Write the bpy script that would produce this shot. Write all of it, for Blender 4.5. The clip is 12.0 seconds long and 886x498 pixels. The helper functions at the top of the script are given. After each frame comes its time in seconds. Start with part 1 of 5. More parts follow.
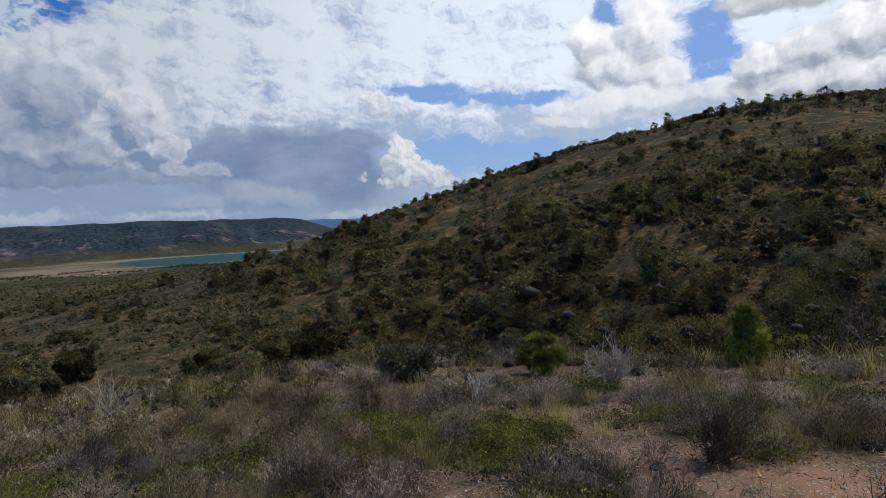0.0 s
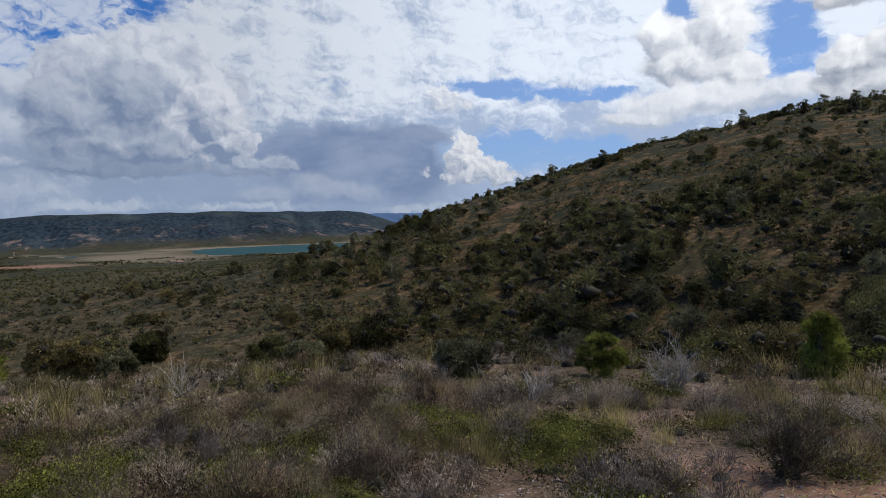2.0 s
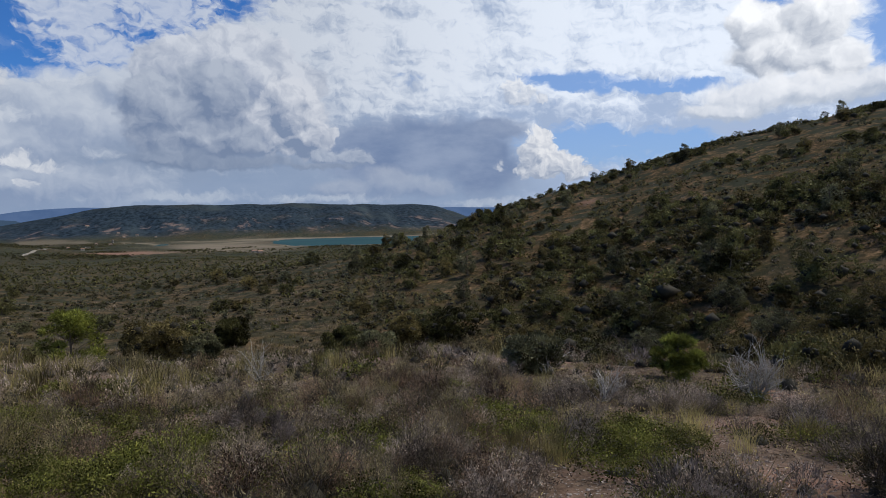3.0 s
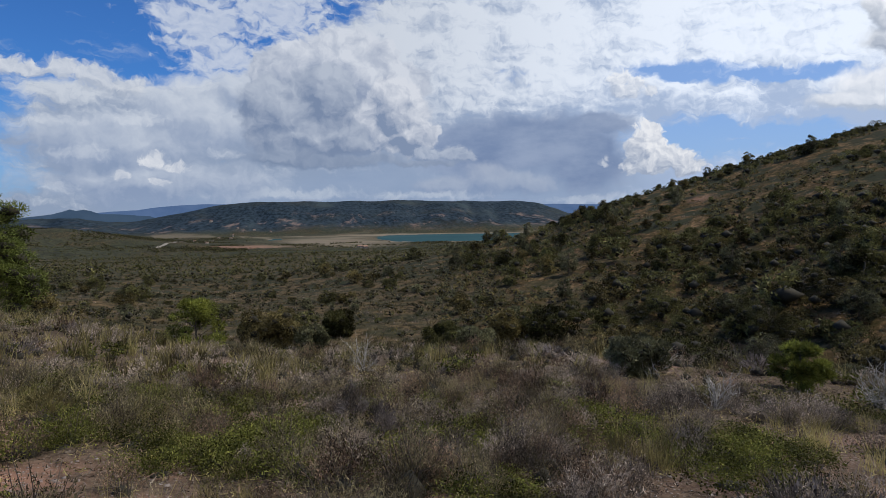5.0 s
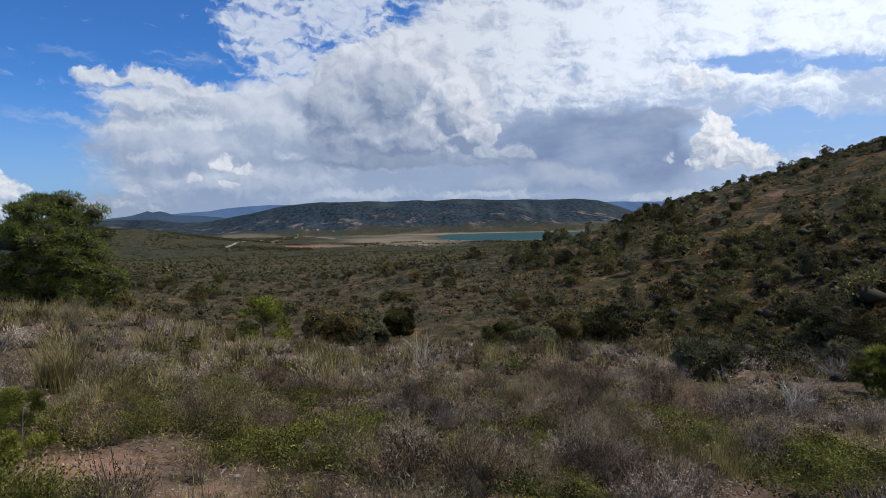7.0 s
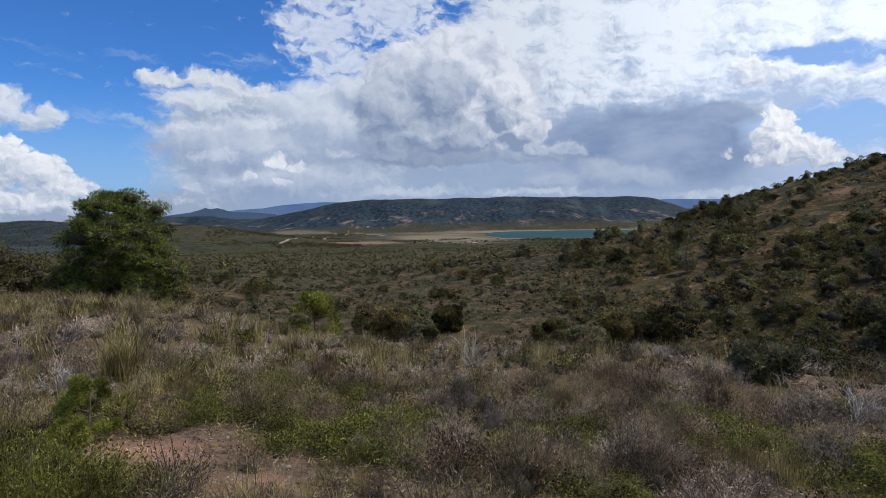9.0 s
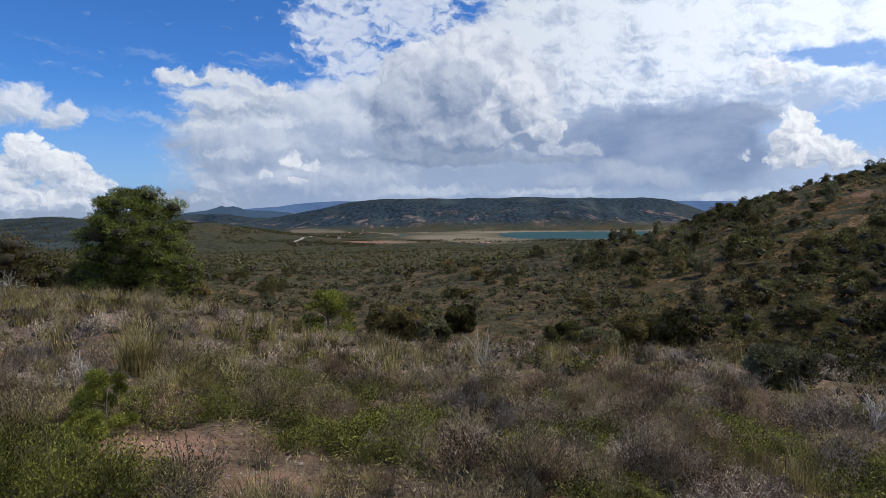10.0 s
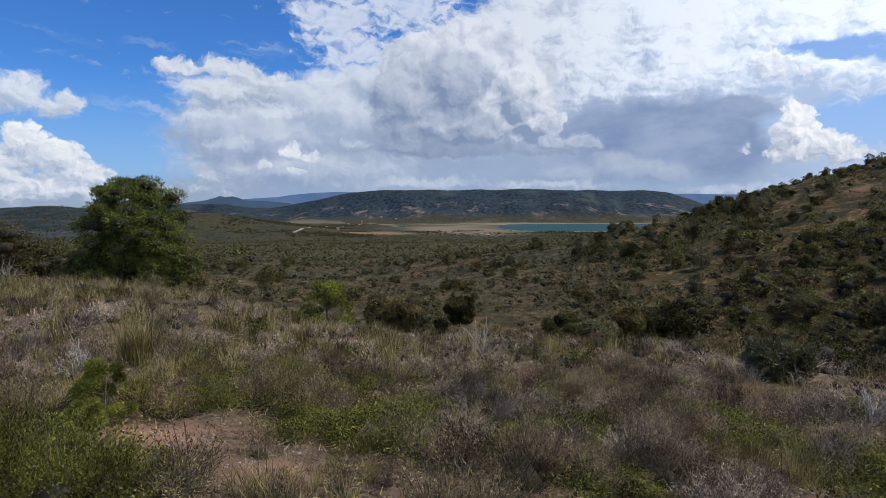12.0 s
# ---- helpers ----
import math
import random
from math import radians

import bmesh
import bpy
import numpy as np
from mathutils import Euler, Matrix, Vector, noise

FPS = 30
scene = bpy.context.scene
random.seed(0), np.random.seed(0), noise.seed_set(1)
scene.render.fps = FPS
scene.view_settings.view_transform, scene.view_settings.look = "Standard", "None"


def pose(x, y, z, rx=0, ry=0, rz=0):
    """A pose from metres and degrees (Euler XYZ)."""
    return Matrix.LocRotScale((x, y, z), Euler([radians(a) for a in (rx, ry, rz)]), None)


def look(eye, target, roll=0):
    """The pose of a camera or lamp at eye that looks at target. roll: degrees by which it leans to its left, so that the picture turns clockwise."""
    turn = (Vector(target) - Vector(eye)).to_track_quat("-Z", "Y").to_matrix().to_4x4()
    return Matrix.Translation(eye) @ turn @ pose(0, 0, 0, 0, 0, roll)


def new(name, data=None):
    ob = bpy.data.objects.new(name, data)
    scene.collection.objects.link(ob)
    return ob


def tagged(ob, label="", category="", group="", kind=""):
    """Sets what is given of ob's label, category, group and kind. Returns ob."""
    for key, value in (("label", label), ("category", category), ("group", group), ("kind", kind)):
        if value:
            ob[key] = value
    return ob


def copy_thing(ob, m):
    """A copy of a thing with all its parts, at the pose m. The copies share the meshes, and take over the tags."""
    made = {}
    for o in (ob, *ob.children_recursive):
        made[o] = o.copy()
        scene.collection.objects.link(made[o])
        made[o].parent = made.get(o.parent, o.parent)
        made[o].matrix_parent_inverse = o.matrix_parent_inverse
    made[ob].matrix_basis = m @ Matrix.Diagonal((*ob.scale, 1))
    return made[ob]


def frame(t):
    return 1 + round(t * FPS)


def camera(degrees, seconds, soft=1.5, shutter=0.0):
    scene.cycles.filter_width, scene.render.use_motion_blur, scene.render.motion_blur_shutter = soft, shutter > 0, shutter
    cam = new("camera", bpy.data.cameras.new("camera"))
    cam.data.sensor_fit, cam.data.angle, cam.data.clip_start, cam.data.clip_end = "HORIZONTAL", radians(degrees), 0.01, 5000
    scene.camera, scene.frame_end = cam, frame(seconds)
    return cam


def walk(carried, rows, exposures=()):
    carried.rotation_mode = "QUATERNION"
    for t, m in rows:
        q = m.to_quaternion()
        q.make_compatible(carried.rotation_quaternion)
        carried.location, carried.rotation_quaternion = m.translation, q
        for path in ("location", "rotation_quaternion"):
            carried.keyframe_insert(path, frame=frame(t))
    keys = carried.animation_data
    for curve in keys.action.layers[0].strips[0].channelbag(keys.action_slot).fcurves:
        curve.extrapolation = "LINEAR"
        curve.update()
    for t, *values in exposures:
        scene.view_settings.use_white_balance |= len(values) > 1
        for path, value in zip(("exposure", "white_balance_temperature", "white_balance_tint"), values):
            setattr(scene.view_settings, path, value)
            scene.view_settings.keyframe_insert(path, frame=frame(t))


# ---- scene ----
cam = camera(72.0, 12.0, soft=0.55)
EYE = 1.6
PATH = [
    (0, pose(0, 0, EYE, 87.32, 3.03, 3.42)),
    (0.5, pose(0, 0, EYE, 87.38, 2.84, 5.21)),
    (1, pose(0, 0, EYE, 87.38, 2.60, 6.94)),
    (1.5, pose(0, 0, EYE, 87.29, 2.33, 8.35)),
    (2, pose(0, 0, EYE, 87.17, 1.76, 9.16)),
    (2.5, pose(0, 0, EYE, 87.00, 1.35, 12.55)),
    (3, pose(0, 0, EYE, 86.78, 1.01, 15.93)),
    (5, pose(0, 0, EYE, 86.63, 0.85, 25.38)),
    (5.5, pose(0, 0, EYE, 86.72, 0.97, 26.98)),
    (6, pose(0, 0, EYE, 86.67, 1.20, 28.66)),
    (6.5, pose(0, 0, EYE, 86.67, 1.35, 29.89)),
    (8.5, pose(0, 0, EYE, 86.46, 0.98, 34.33)),
    (9, pose(0, 0, EYE, 86.49, 1.15, 35.55)),
    (9.5, pose(0, 0, EYE, 86.52, 0.90, 36.41)),
    (10, pose(0, 0, EYE, 86.50, 0.66, 36.87)),
    (10.5, pose(0, 0, EYE, 86.53, 0.37, 37.14)),
    (11, pose(0, 0, EYE, 86.34, 0.24, 37.51)),
    (11.5, pose(0, 0, EYE, 86.15, 0.21, 37.18)),
    (12, pose(0, 0, EYE, 85.70, 0.30, 36.80)),
]
walk(cam, PATH, [(0, -0.34, 6350, 10), (2.5, -0.33, 6350, 10), (5.5, -0.24, 6350, 10), (8.0, -0.08, 6350, 10), (12.0, -0.05, 6350, 10)])

# ---------------------------------------------------------------- node helpers


class Nodes:
    """Short hand for a node tree."""

    def __init__(self, tree):
        self.tree = tree
        tree.nodes.clear()

    def add(self, kind):
        return self.tree.nodes.new(kind)

    def link(self, a, b):
        self.tree.links.new(a, b)

    def feed(self, socket, value):
        if isinstance(value, (int, float)):
            socket.default_value = value
        elif isinstance(value, (tuple, list)):
            socket.default_value = value if len(value) == len(socket.default_value) else (*value, 1.0)
        else:
            self.link(value, socket)

    def math(self, op, a, b=0.0, c=None, clamp=False):
        n = self.add("ShaderNodeMath")
        n.operation, n.use_clamp = op, clamp
        self.feed(n.inputs[0], a)
        self.feed(n.inputs[1], b)
        if c is not None:
            self.feed(n.inputs[2], c)
        return n.outputs[0]

    def vec(self, op, a, b=(0, 0, 0)):
        n = self.add("ShaderNodeVectorMath")
        n.operation = op
        self.feed(n.inputs[0], a)
        if op == "SCALE":
            self.feed(n.inputs[3], b)
        else:
            self.feed(n.inputs[1], b)
        return n.outputs["Value" if op in ("LENGTH", "DOT_PRODUCT") else "Vector"]

    def ramp(self, x, lo, hi, a=0.0, b=1.0, smooth=True):
        n = self.add("ShaderNodeMapRange")
        n.interpolation_type = "SMOOTHSTEP" if smooth else "LINEAR"
        for socket, value in zip(n.inputs[:5], (x, lo, hi, a, b)):
            self.feed(socket, value)
        return n.outputs[0]

    def mix(self, f, a, b):
        n = self.add("ShaderNodeMix")
        n.data_type = "RGBA"
        self.feed(n.inputs[0], f)
        self.feed(n.inputs[6], a)
        self.feed(n.inputs[7], b)
        return n.outputs[2]

    def noise(self, v, scale, detail=4.0, rough=0.55, out=0):
        n = self.add("ShaderNodeTexNoise")
        self.feed(n.inputs["Vector"], v)
        self.feed(n.inputs["Scale"], scale)
        n.inputs["Detail"].default_value, n.inputs["Roughness"].default_value = detail, rough
        return n.outputs[out]

    def cells(self, v, scale, detail=0.0, rough=0.5, feature="F1", smooth=1.0):
        n = self.add("ShaderNodeTexVoronoi")
        n.feature, n.normalize = feature, True
        self.feed(n.inputs["Vector"], v)
        self.feed(n.inputs["Scale"], scale)
        n.inputs["Detail"].default_value, n.inputs["Roughness"].default_value = detail, rough
        if feature == "SMOOTH_F1":
            n.inputs["Smoothness"].default_value = smooth
        return n.outputs["Distance"]


# ---------------------------------------------------------------- sky, clouds and sun
SUN_AZ, SUN_EL = -55.0, 55.0      # degrees to the left of +y, degrees up
SKY_TINT = (0.041, 0.081, 0.132)


def make_sky():
    world = bpy.data.worlds.new("sky")
    scene.world = world
    world.use_nodes = True
    N = Nodes(world.node_tree)
    d = N.vec("NORMALIZE", N.add("ShaderNodeTexCoord").outputs["Generated"])
    xyz = N.add("ShaderNodeSeparateXYZ")
    N.link(d, xyz.inputs[0])
    x, y, z = xyz.outputs
    az = N.math("MULTIPLY", N.math("ARCTAN2", N.math("MULTIPLY", x, -1.0), y), 57.2958)
    el = N.math("MULTIPLY", N.math("ARCSINE", z), 57.2958)
    p = N.add("ShaderNodeCombineXYZ")
    N.link(az, p.inputs[0]), N.link(el, p.inputs[1])
    flat = p.outputs[0]

    def bent(v, scale, amount, detail=3.0):
        """v shifted about by noise."""
        w = N.vec("SUBTRACT", N.noise(v, scale, detail, 0.55, out=1), (0.5, 0.5, 0.5))
        return N.vec("ADD", v, N.vec("MULTIPLY", w, (amount, amount * 0.8, 0.0)))

    q = bent(flat, 0.45, 2.4)
    qf = bent(q, 1.6, 0.8, 4.0)

    def billow(v, scale):
        """Rounded heads with creases between them, at several sizes."""
        puffs = N.math("SUBTRACT", 1.0, N.cells(v, scale, 3.0, 0.55, "SMOOTH_F1", 0.35))
        return N.math("MULTIPLY_ADD", puffs, 0.75, N.math("MULTIPLY", N.noise(v, scale * 1.4, 6.0, 0.6), 0.5))

    SUNWARD = (-0.62, 0.78, 0.0)
    wide_heads, small_heads = billow(q, 0.42), billow(qf, 1.0)
    wide_relief = N.math("SUBTRACT", wide_heads, billow(N.vec("ADD", q, N.vec("SCALE", SUNWARD, 0.75)), 0.42))
    small_relief = N.math("SUBTRACT", small_heads, billow(N.vec("ADD", qf, N.vec("SCALE", SUNWARD, 0.32)), 1.0))
    broad = N.math("SUBTRACT", N.noise(q, 0.20, 4.0, 0.5), N.noise(N.vec("ADD", q, (-1.3, 1.2, 0.0)), 0.20, 4.0, 0.5))
    soft = N.noise(N.vec("MULTIPLY", flat, (1.0, 2.2, 1.0)), 0.13, 7.0, 0.6)
    slant = N.vec("ADD", qf, N.vec("MULTIPLY", N.vec("SCALE", (0.0, 1.0, 0.0), az), (0.0, -0.10, 0.0)))
    streak = N.noise(N.vec("MULTIPLY", slant, (0.42, 2.4, 1.0)), 0.34, 7.0, 0.6)
    flock = N.noise(N.vec("MULTIPLY", qf, (1.0, 1.7, 1.0)), 0.95, 3.0, 0.5)

    def ellipse(v, a, e, w, h):
        return N.math("SUBTRACT", 1.0, N.vec("LENGTH", N.vec("DIVIDE", N.vec("SUBTRACT", v, (a, e, 0.0)), (w, h, 1.0))))

    def union(v, *blobs):
        f = ellipse(v, *blobs[0])
        for b in blobs[1:]:
            f = N.math("SMOOTH_MAX", f, ellipse(v, *b), 0.10)
        return f

    sky = N.add("ShaderNodeTexSky")
    sky.sky_type, sky.sun_disc = "NISHITA", False
    sky.sun_elevation, sky.sun_rotation = radians(SUN_EL), radians(-SUN_AZ)
    sky.altitude, sky.dust_density, sky.ozone_density = 600.0, 0.3, 4.0
    color = N.vec("MULTIPLY", sky.outputs[0], SKY_TINT)

    def lay(color, mask, tint):
        return N.mix(mask, color, tint)

    # pale air towards the horizon
    color = lay(color, N.ramp(el, 12.0, -1.0, 0.0, 0.75), (0.33, 0.48, 0.74))

    color = lay(color, N.ramp(az, 30.0, 6.0, 0.0, 0.5), (0.46, 0.62, 0.90))
    # thin wisps in the clear part, and the flocks of small clouds at the edge of the sheet
    wisp = N.math("MULTIPLY", N.ramp(streak, 0.50, 0.74), N.ramp(union(q, (59.5, 13.2, 4.0, 1.2), (54, 13.6, 3.5, 0.9), (58, 8.4, 9.0, 1.4), (73, 12.5, 6, 1.0)), -0.4, 0.6))
    color = lay(color, N.math("MULTIPLY", wisp, 0.55), (0.55, 0.64, 0.80))
    dapple = N.ramp(union(q, (46.5, 16.5, 5.0, 4.5), (44.0, 13.0, 5.5, 3.2), (40, 18, 7, 4)), -0.25, 0.75, 0.0, 0.42)
    dapple = N.ramp(N.math("ADD", N.math("MULTIPLY_ADD", flock, 0.7, N.math("MULTIPLY", streak, 0.45)), dapple), 0.70, 0.98)
    color = lay(color, N.math("MULTIPLY", dapple, 0.85), N.mix(flock, (0.46, 0.55, 0.73), (0.86, 0.90, 0.97)))

    # high broken sheet of cloud, over all the sky but the clear part
    qx = N.add("ShaderNodeSeparateXYZ")
    N.link(q, qx.inputs[0])
    qa, qe = qx.outputs[0], qx.outputs[1]
    clear = N.math("MULTIPLY", N.ramp(N.math("MULTIPLY_ADD", qe, 1.9, qa), 62.0, 73.0), N.ramp(qe, 9.5, 12.5))
    clear = N.math("MAXIMUM", clear, N.math("MULTIPLY", N.ramp(qa, 56.0, 64.0), N.ramp(qe, 0.0, 3.0)))
    clear = N.math("MAXIMUM", clear, N.ramp(qe, 22.0, 36.0, 0.0, 0.8))
    gaps = union(slant, (3.4, 11.3, 5.2, 0.75), (-3.6, 11.2, 5.5, 0.5), (-20.6, 15.2, 2.1, 3.4), (1.6, 5.9, 6.0, 1.7), (-5.0, 6.4, 4.0, 1.2), (-12.3, 18.0, 1.1, 1.6))
    cover = N.math("ADD", N.math("MULTIPLY", soft, 0.50), N.math("MULTIPLY_ADD", streak, 0.62, N.math("MULTIPLY", flock, 0.34)))
    holes = N.math("ADD", N.math("MULTIPLY", clear, 0.56), N.ramp(gaps, -0.7, 0.5, 0.0, 0.46))
    sheet_mask = N.ramp(N.math("SUBTRACT", cover, holes), 0.28, 0.66)
    tone = N.math("ADD", N.math("MULTIPLY_ADD", broad, 0.8, N.math("MULTIPLY_ADD", small_relief, 0.45, N.math("MULTIPLY_ADD", flock, 0.24, N.math("MULTIPLY", streak, 0.62)))), N.ramp(el, 6.0, 13.0, 0.0, 0.36))
    sheet_tone = N.mix(N.ramp(tone, 0.44, 0.86), (0.38, 0.47, 0.64), (0.82, 0.875, 0.96))
    sheet_tone = N.vec("SCALE", sheet_tone, N.ramp(az, 40.0, -6.0, 0.86, 1.28))
    color = lay(color, N.math("MULTIPLY", sheet_mask, 0.97), sheet_tone)

    def cumulus(color, blobs, base, top, dark, light, edge=0.16, rough=1.0, lift=0.0, fade=1.0, small=False, gain=1.0):
        """A heaped cloud of ellipses (azimuth, elevation, half width, half height), dark below its base height, lit from the sun's side."""
        v, heads, relief = (qf, small_heads, small_relief) if small else (q, wide_heads, wide_relief)
        body = union(v, *blobs)
        f = N.math("ADD", body, N.math("MULTIPLY", N.math("SUBTRACT", heads, 0.71), 1.1 * rough))
        mask = N.math("MULTIPLY", N.ramp(f, 0.0, edge), fade)
        rise = N.ramp(el, base, top, -0.5, 0.5, smooth=False)
        lit = N.ramp(N.math("SUBTRACT", body, union(N.vec("ADD", v, (-0.7, 0.8, 0.0)), *blobs)), -0.35, 0.35, -0.24, 0.26)
        tone = N.math("MULTIPLY_ADD", rise, 0.45, N.math("ADD", lit, lift + 0.45))
        tone = N.math("ADD", tone, N.math("MULTIPLY_ADD", relief, 1.5 * gain, N.math("MULTIPLY", broad, 0.9 * gain)))
        return lay(color, mask, N.mix(N.ramp(tone, 0.0, 1.0, smooth=False), dark, light))

    # grey rain cloud with its veil, and the pale strip under it
    veil = N.ramp(union(q, (17, 2.0, 13.0, 5.0), (30, 1.5, 18, 4.0), (44, 1.0, 12, 2.2)), -0.1, 0.6)
    color = lay(color, N.math("MULTIPLY", veil, 0.88), N.mix(soft, (0.24, 0.34, 0.53), (0.42, 0.51, 0.67)))
    rain = N.ramp(N.math("ADD", union(q, (17.5, 6.3, 9.2, 3.2), (22.5, 5.8, 5.5, 3.2), (12.0, 4.6, 4.6, 3.6), (11.5, 7.6, 4.0, 1.3)), N.math("MULTIPLY", N.math("SUBTRACT", soft, 0.5), 0.8)), -0.05, 0.45)
    color = lay(color, N.math("MULTIPLY", rain, 0.95), N.mix(N.ramp(soft, 0.3, 0.7), (0.205, 0.285, 0.47), (0.35, 0.43, 0.60)))
    color = cumulus(color, ((21.0, 3.0, 3.4, 2.0), (17.5, 2.6, 3.0, 1.4), (25.0, 2.6, 4.0, 1.2)), 0.5, 5.0, (0.26, 0.34, 0.52), (0.50, 0.56, 0.68), 0.6, 0.8, 0.0, 0.65)
    color = cumulus(color, ((12.0, 1.0, 5.0, 0.6), (27.0, 1.6, 7.0, 0.5), (40.0, 1.8, 9.0, 0.7)), 0.0, 2.4, (0.36, 0.45, 0.62), (0.66, 0.72, 0.81), 0.9, 1.6, 0.0, 0.6, True)
    # the soft bank of low cloud
    color = cumulus(color, ((53.0, 6.2, 9.0, 3.0), (46.5, 8.6, 6.5, 3.4), (50, 3.0, 11.5, 2.4), (43.5, 10.8, 3.4, 2.0)), 0.5, 11.0, (0.30, 0.385, 0.56), (0.66, 0.72, 0.82), 0.60, 0.9, 0.0, 0.90, False, 0.9)
    color = cumulus(color, ((58.0, 7.6, 3.6, 0.7), (52.0, 8.0, 3.0, 0.8), (47.5, 11.4, 2.8, 0.8), (55.5, 5.2, 2.6, 0.9), (57.5, 2.3, 1.5, 0.7), (45.0, 5.6, 1.6, 0.6)), 1.5, 10.0, (0.40, 0.48, 0.64), (0.74, 0.79, 0.87), 0.9, 1.8, 0.05, 0.6, True)
    color = cumulus(color, ((50.6, 4.7, 1.3, 0.85), (49.0, 4.3, 1.6, 0.55), (50.3, 3.0, 0.9, 0.5), (53.2, 3.6, 0.9, 0.4)), 2.4, 5.6, (0.36, 0.44, 0.60), (0.88, 0.90, 0.94), 0.6, 1.6, 0.0, 0.9, True)
    # the large tower: its back, the lit flank, the shaded front with its flat base, and the head at its foot
    color = cumulus(color, ((34.3, 13.6, 5.0, 2.9), (38.6, 12.6, 4.2, 2.4), (30.4, 11.6, 4.2, 2.5)), 8.0, 16.5, (0.33, 0.40, 0.55), (0.76, 0.80, 0.88), 0.16, 0.9, -0.06, gain=1.6)
    color = cumulus(color, ((29.8, 9.4, 3.5, 2.9), (32.5, 7.8, 4.6, 2.5), (28.4, 7.0, 2.8, 1.7)), 4.5, 12.5, (0.26, 0.335, 0.49), (0.80, 0.83, 0.90), 0.16, 0.9, -0.06, gain=1.7)
    color = cumulus(color, ((39.8, 9.6, 4.2, 2.8), (37.4, 7.1, 5.8, 2.0), (36.2, 10.8, 3.4, 2.6)), 4.0, 14.5, (0.225, 0.295, 0.445), (0.54, 0.60, 0.71), 0.22, 0.9, -0.06, 0.95, gain=1.4)
    color = cumulus(color, ((24.4, 5.6, 1.5, 0.85), (23.0, 5.3, 1.1, 0.65), (26.4, 5.6, 1.9, 0.8)), 4.2, 6.8, (0.27, 0.345, 0.50), (0.58, 0.64, 0.75), 0.45, 1.2, -0.14, 0.9, True)
    color = cumulus(color, ((35.0, 4.9, 8.4, 0.7), (40.0, 5.4, 4.2, 0.9), (27.0, 4.7, 4.6, 0.4)), 4.0, 7.5, (0.205, 0.275, 0.42), (0.40, 0.47, 0.60), 0.60, 0.6, -0.1, 0.85)
    # the bright heads beside the rain
    color = cumulus(color, ((6.9, 5.6, 1.8, 2.2), (6.6, 7.0, 1.2, 1.0), (4.7, 4.6, 2.0, 1.1), (3.4, 3.7, 1.8, 0.8), (7.0, 3.9, 2.4, 0.9)), 2.6, 8.0, (0.40, 0.47, 0.61), (0.98, 0.99, 1.02), 0.22, 1.1, 0.02, 1.0, True, 1.3)
    color = cumulus(color, ((10.6, 4.5, 0.6, 0.4), (10.2, 4.9, 0.35, 0.3)), 3.9, 5.2, (0.36, 0.44, 0.60), (0.80, 0.83, 0.89), 0.8, 1.8, 0.0, 0.8, True)
    color = cumulus(color, ((9.3, 11.6, 1.0, 0.9), (8.0, 11.0, 0.9, 0.7), (7.0, 10.4, 0.8, 0.5), (8.8, 10.5, 1.2, 0.6)), 9.8, 12.6, (0.50, 0.58, 0.73), (1.02, 1.04, 1.08), 0.45, 1.5, 0.04, 0.9, True, 1.3)
    # clouds over the near hill
    color = cumulus(color, ((-12.6, 12.6, 3.6, 2.2), (-15.4, 15.2, 2.8, 3.0), (-11.0, 15.0, 2.6, 2.0), (-16.4, 11.6, 2.4, 1.6)), 9.6, 17.0, (0.47, 0.53, 0.64), (1.25, 1.26, 1.28), 0.25, 1.0, 0.02)
    color = cumulus(color, ((-14.0, 9.4, 9.0, 1.5), (-20.0, 9.6, 4.0, 1.4), (-9.0, 8.4, 5.0, 1.0)), 7.0, 11.5, (0.56, 0.63, 0.75), (1.12, 1.13, 1.16), 0.50, 0.9, 0.0, 0.92)
    color = cumulus(color, ((-26.4, 16.4, 5.8, 1.6), (-31.0, 17.4, 6.0, 1.8), (-23.6, 16.0, 2.4, 1.1)), 14.6, 18.5, (0.50, 0.54, 0.62), (0.92, 0.93, 0.95), 0.4, 0.8, 0.0)
    color = cumulus(color, ((-24.6, 11.4, 2.4, 1.4), (-28.0, 11.8, 3.2, 1.7), (-31.6, 12.6, 3.4, 2.0), (-29.5, 9.4, 7.5, 1.8), (-36.0, 12.0, 4.0, 3.0)), 8.2, 14.4, (0.38, 0.43, 0.53), (1.22, 1.23, 1.25), 0.20, 1.0, 0.0)
    # small clouds of the clear side
    color = cumulus(color, ((54.6, 11.2, 2.5, 1.1), (56.8, 11.7, 1.6, 1.0), (52.6, 10.8, 2.2, 0.9), (60.4, 11.7, 1.5, 0.75), (58.8, 11.5, 1.5, 0.7)), 9.6, 12.6, (0.42, 0.49, 0.62), (0.80, 0.83, 0.88), 0.55, 1.5, -0.04, 0.93, True)
    color = cumulus(color, ((71.2, 8.5, 2.4, 1.7), (73.5, 8.0, 3.0, 1.5), (69.2, 7.8, 1.9, 1.2), (68.0, 8.4, 1.1, 0.7)), 6.6, 10.0, (0.44, 0.52, 0.66), (0.76, 0.80, 0.87), 0.6, 1.5, -0.02, 0.92, True)
    color = cumulus(color, ((70.8, 4.6, 1.7, 2.0), (69.0, 3.8, 2.1, 1.5), (67.2, 2.6, 2.2, 1.2), (73.0, 3.0, 2.6, 2.0), (70.0, 1.4, 4.4, 1.0)), 0.0, 6.8, (0.40, 0.48, 0.63), (0.90, 0.92, 0.96), 0.30, 1.2, 0.0, 1.0, True, 1.2)
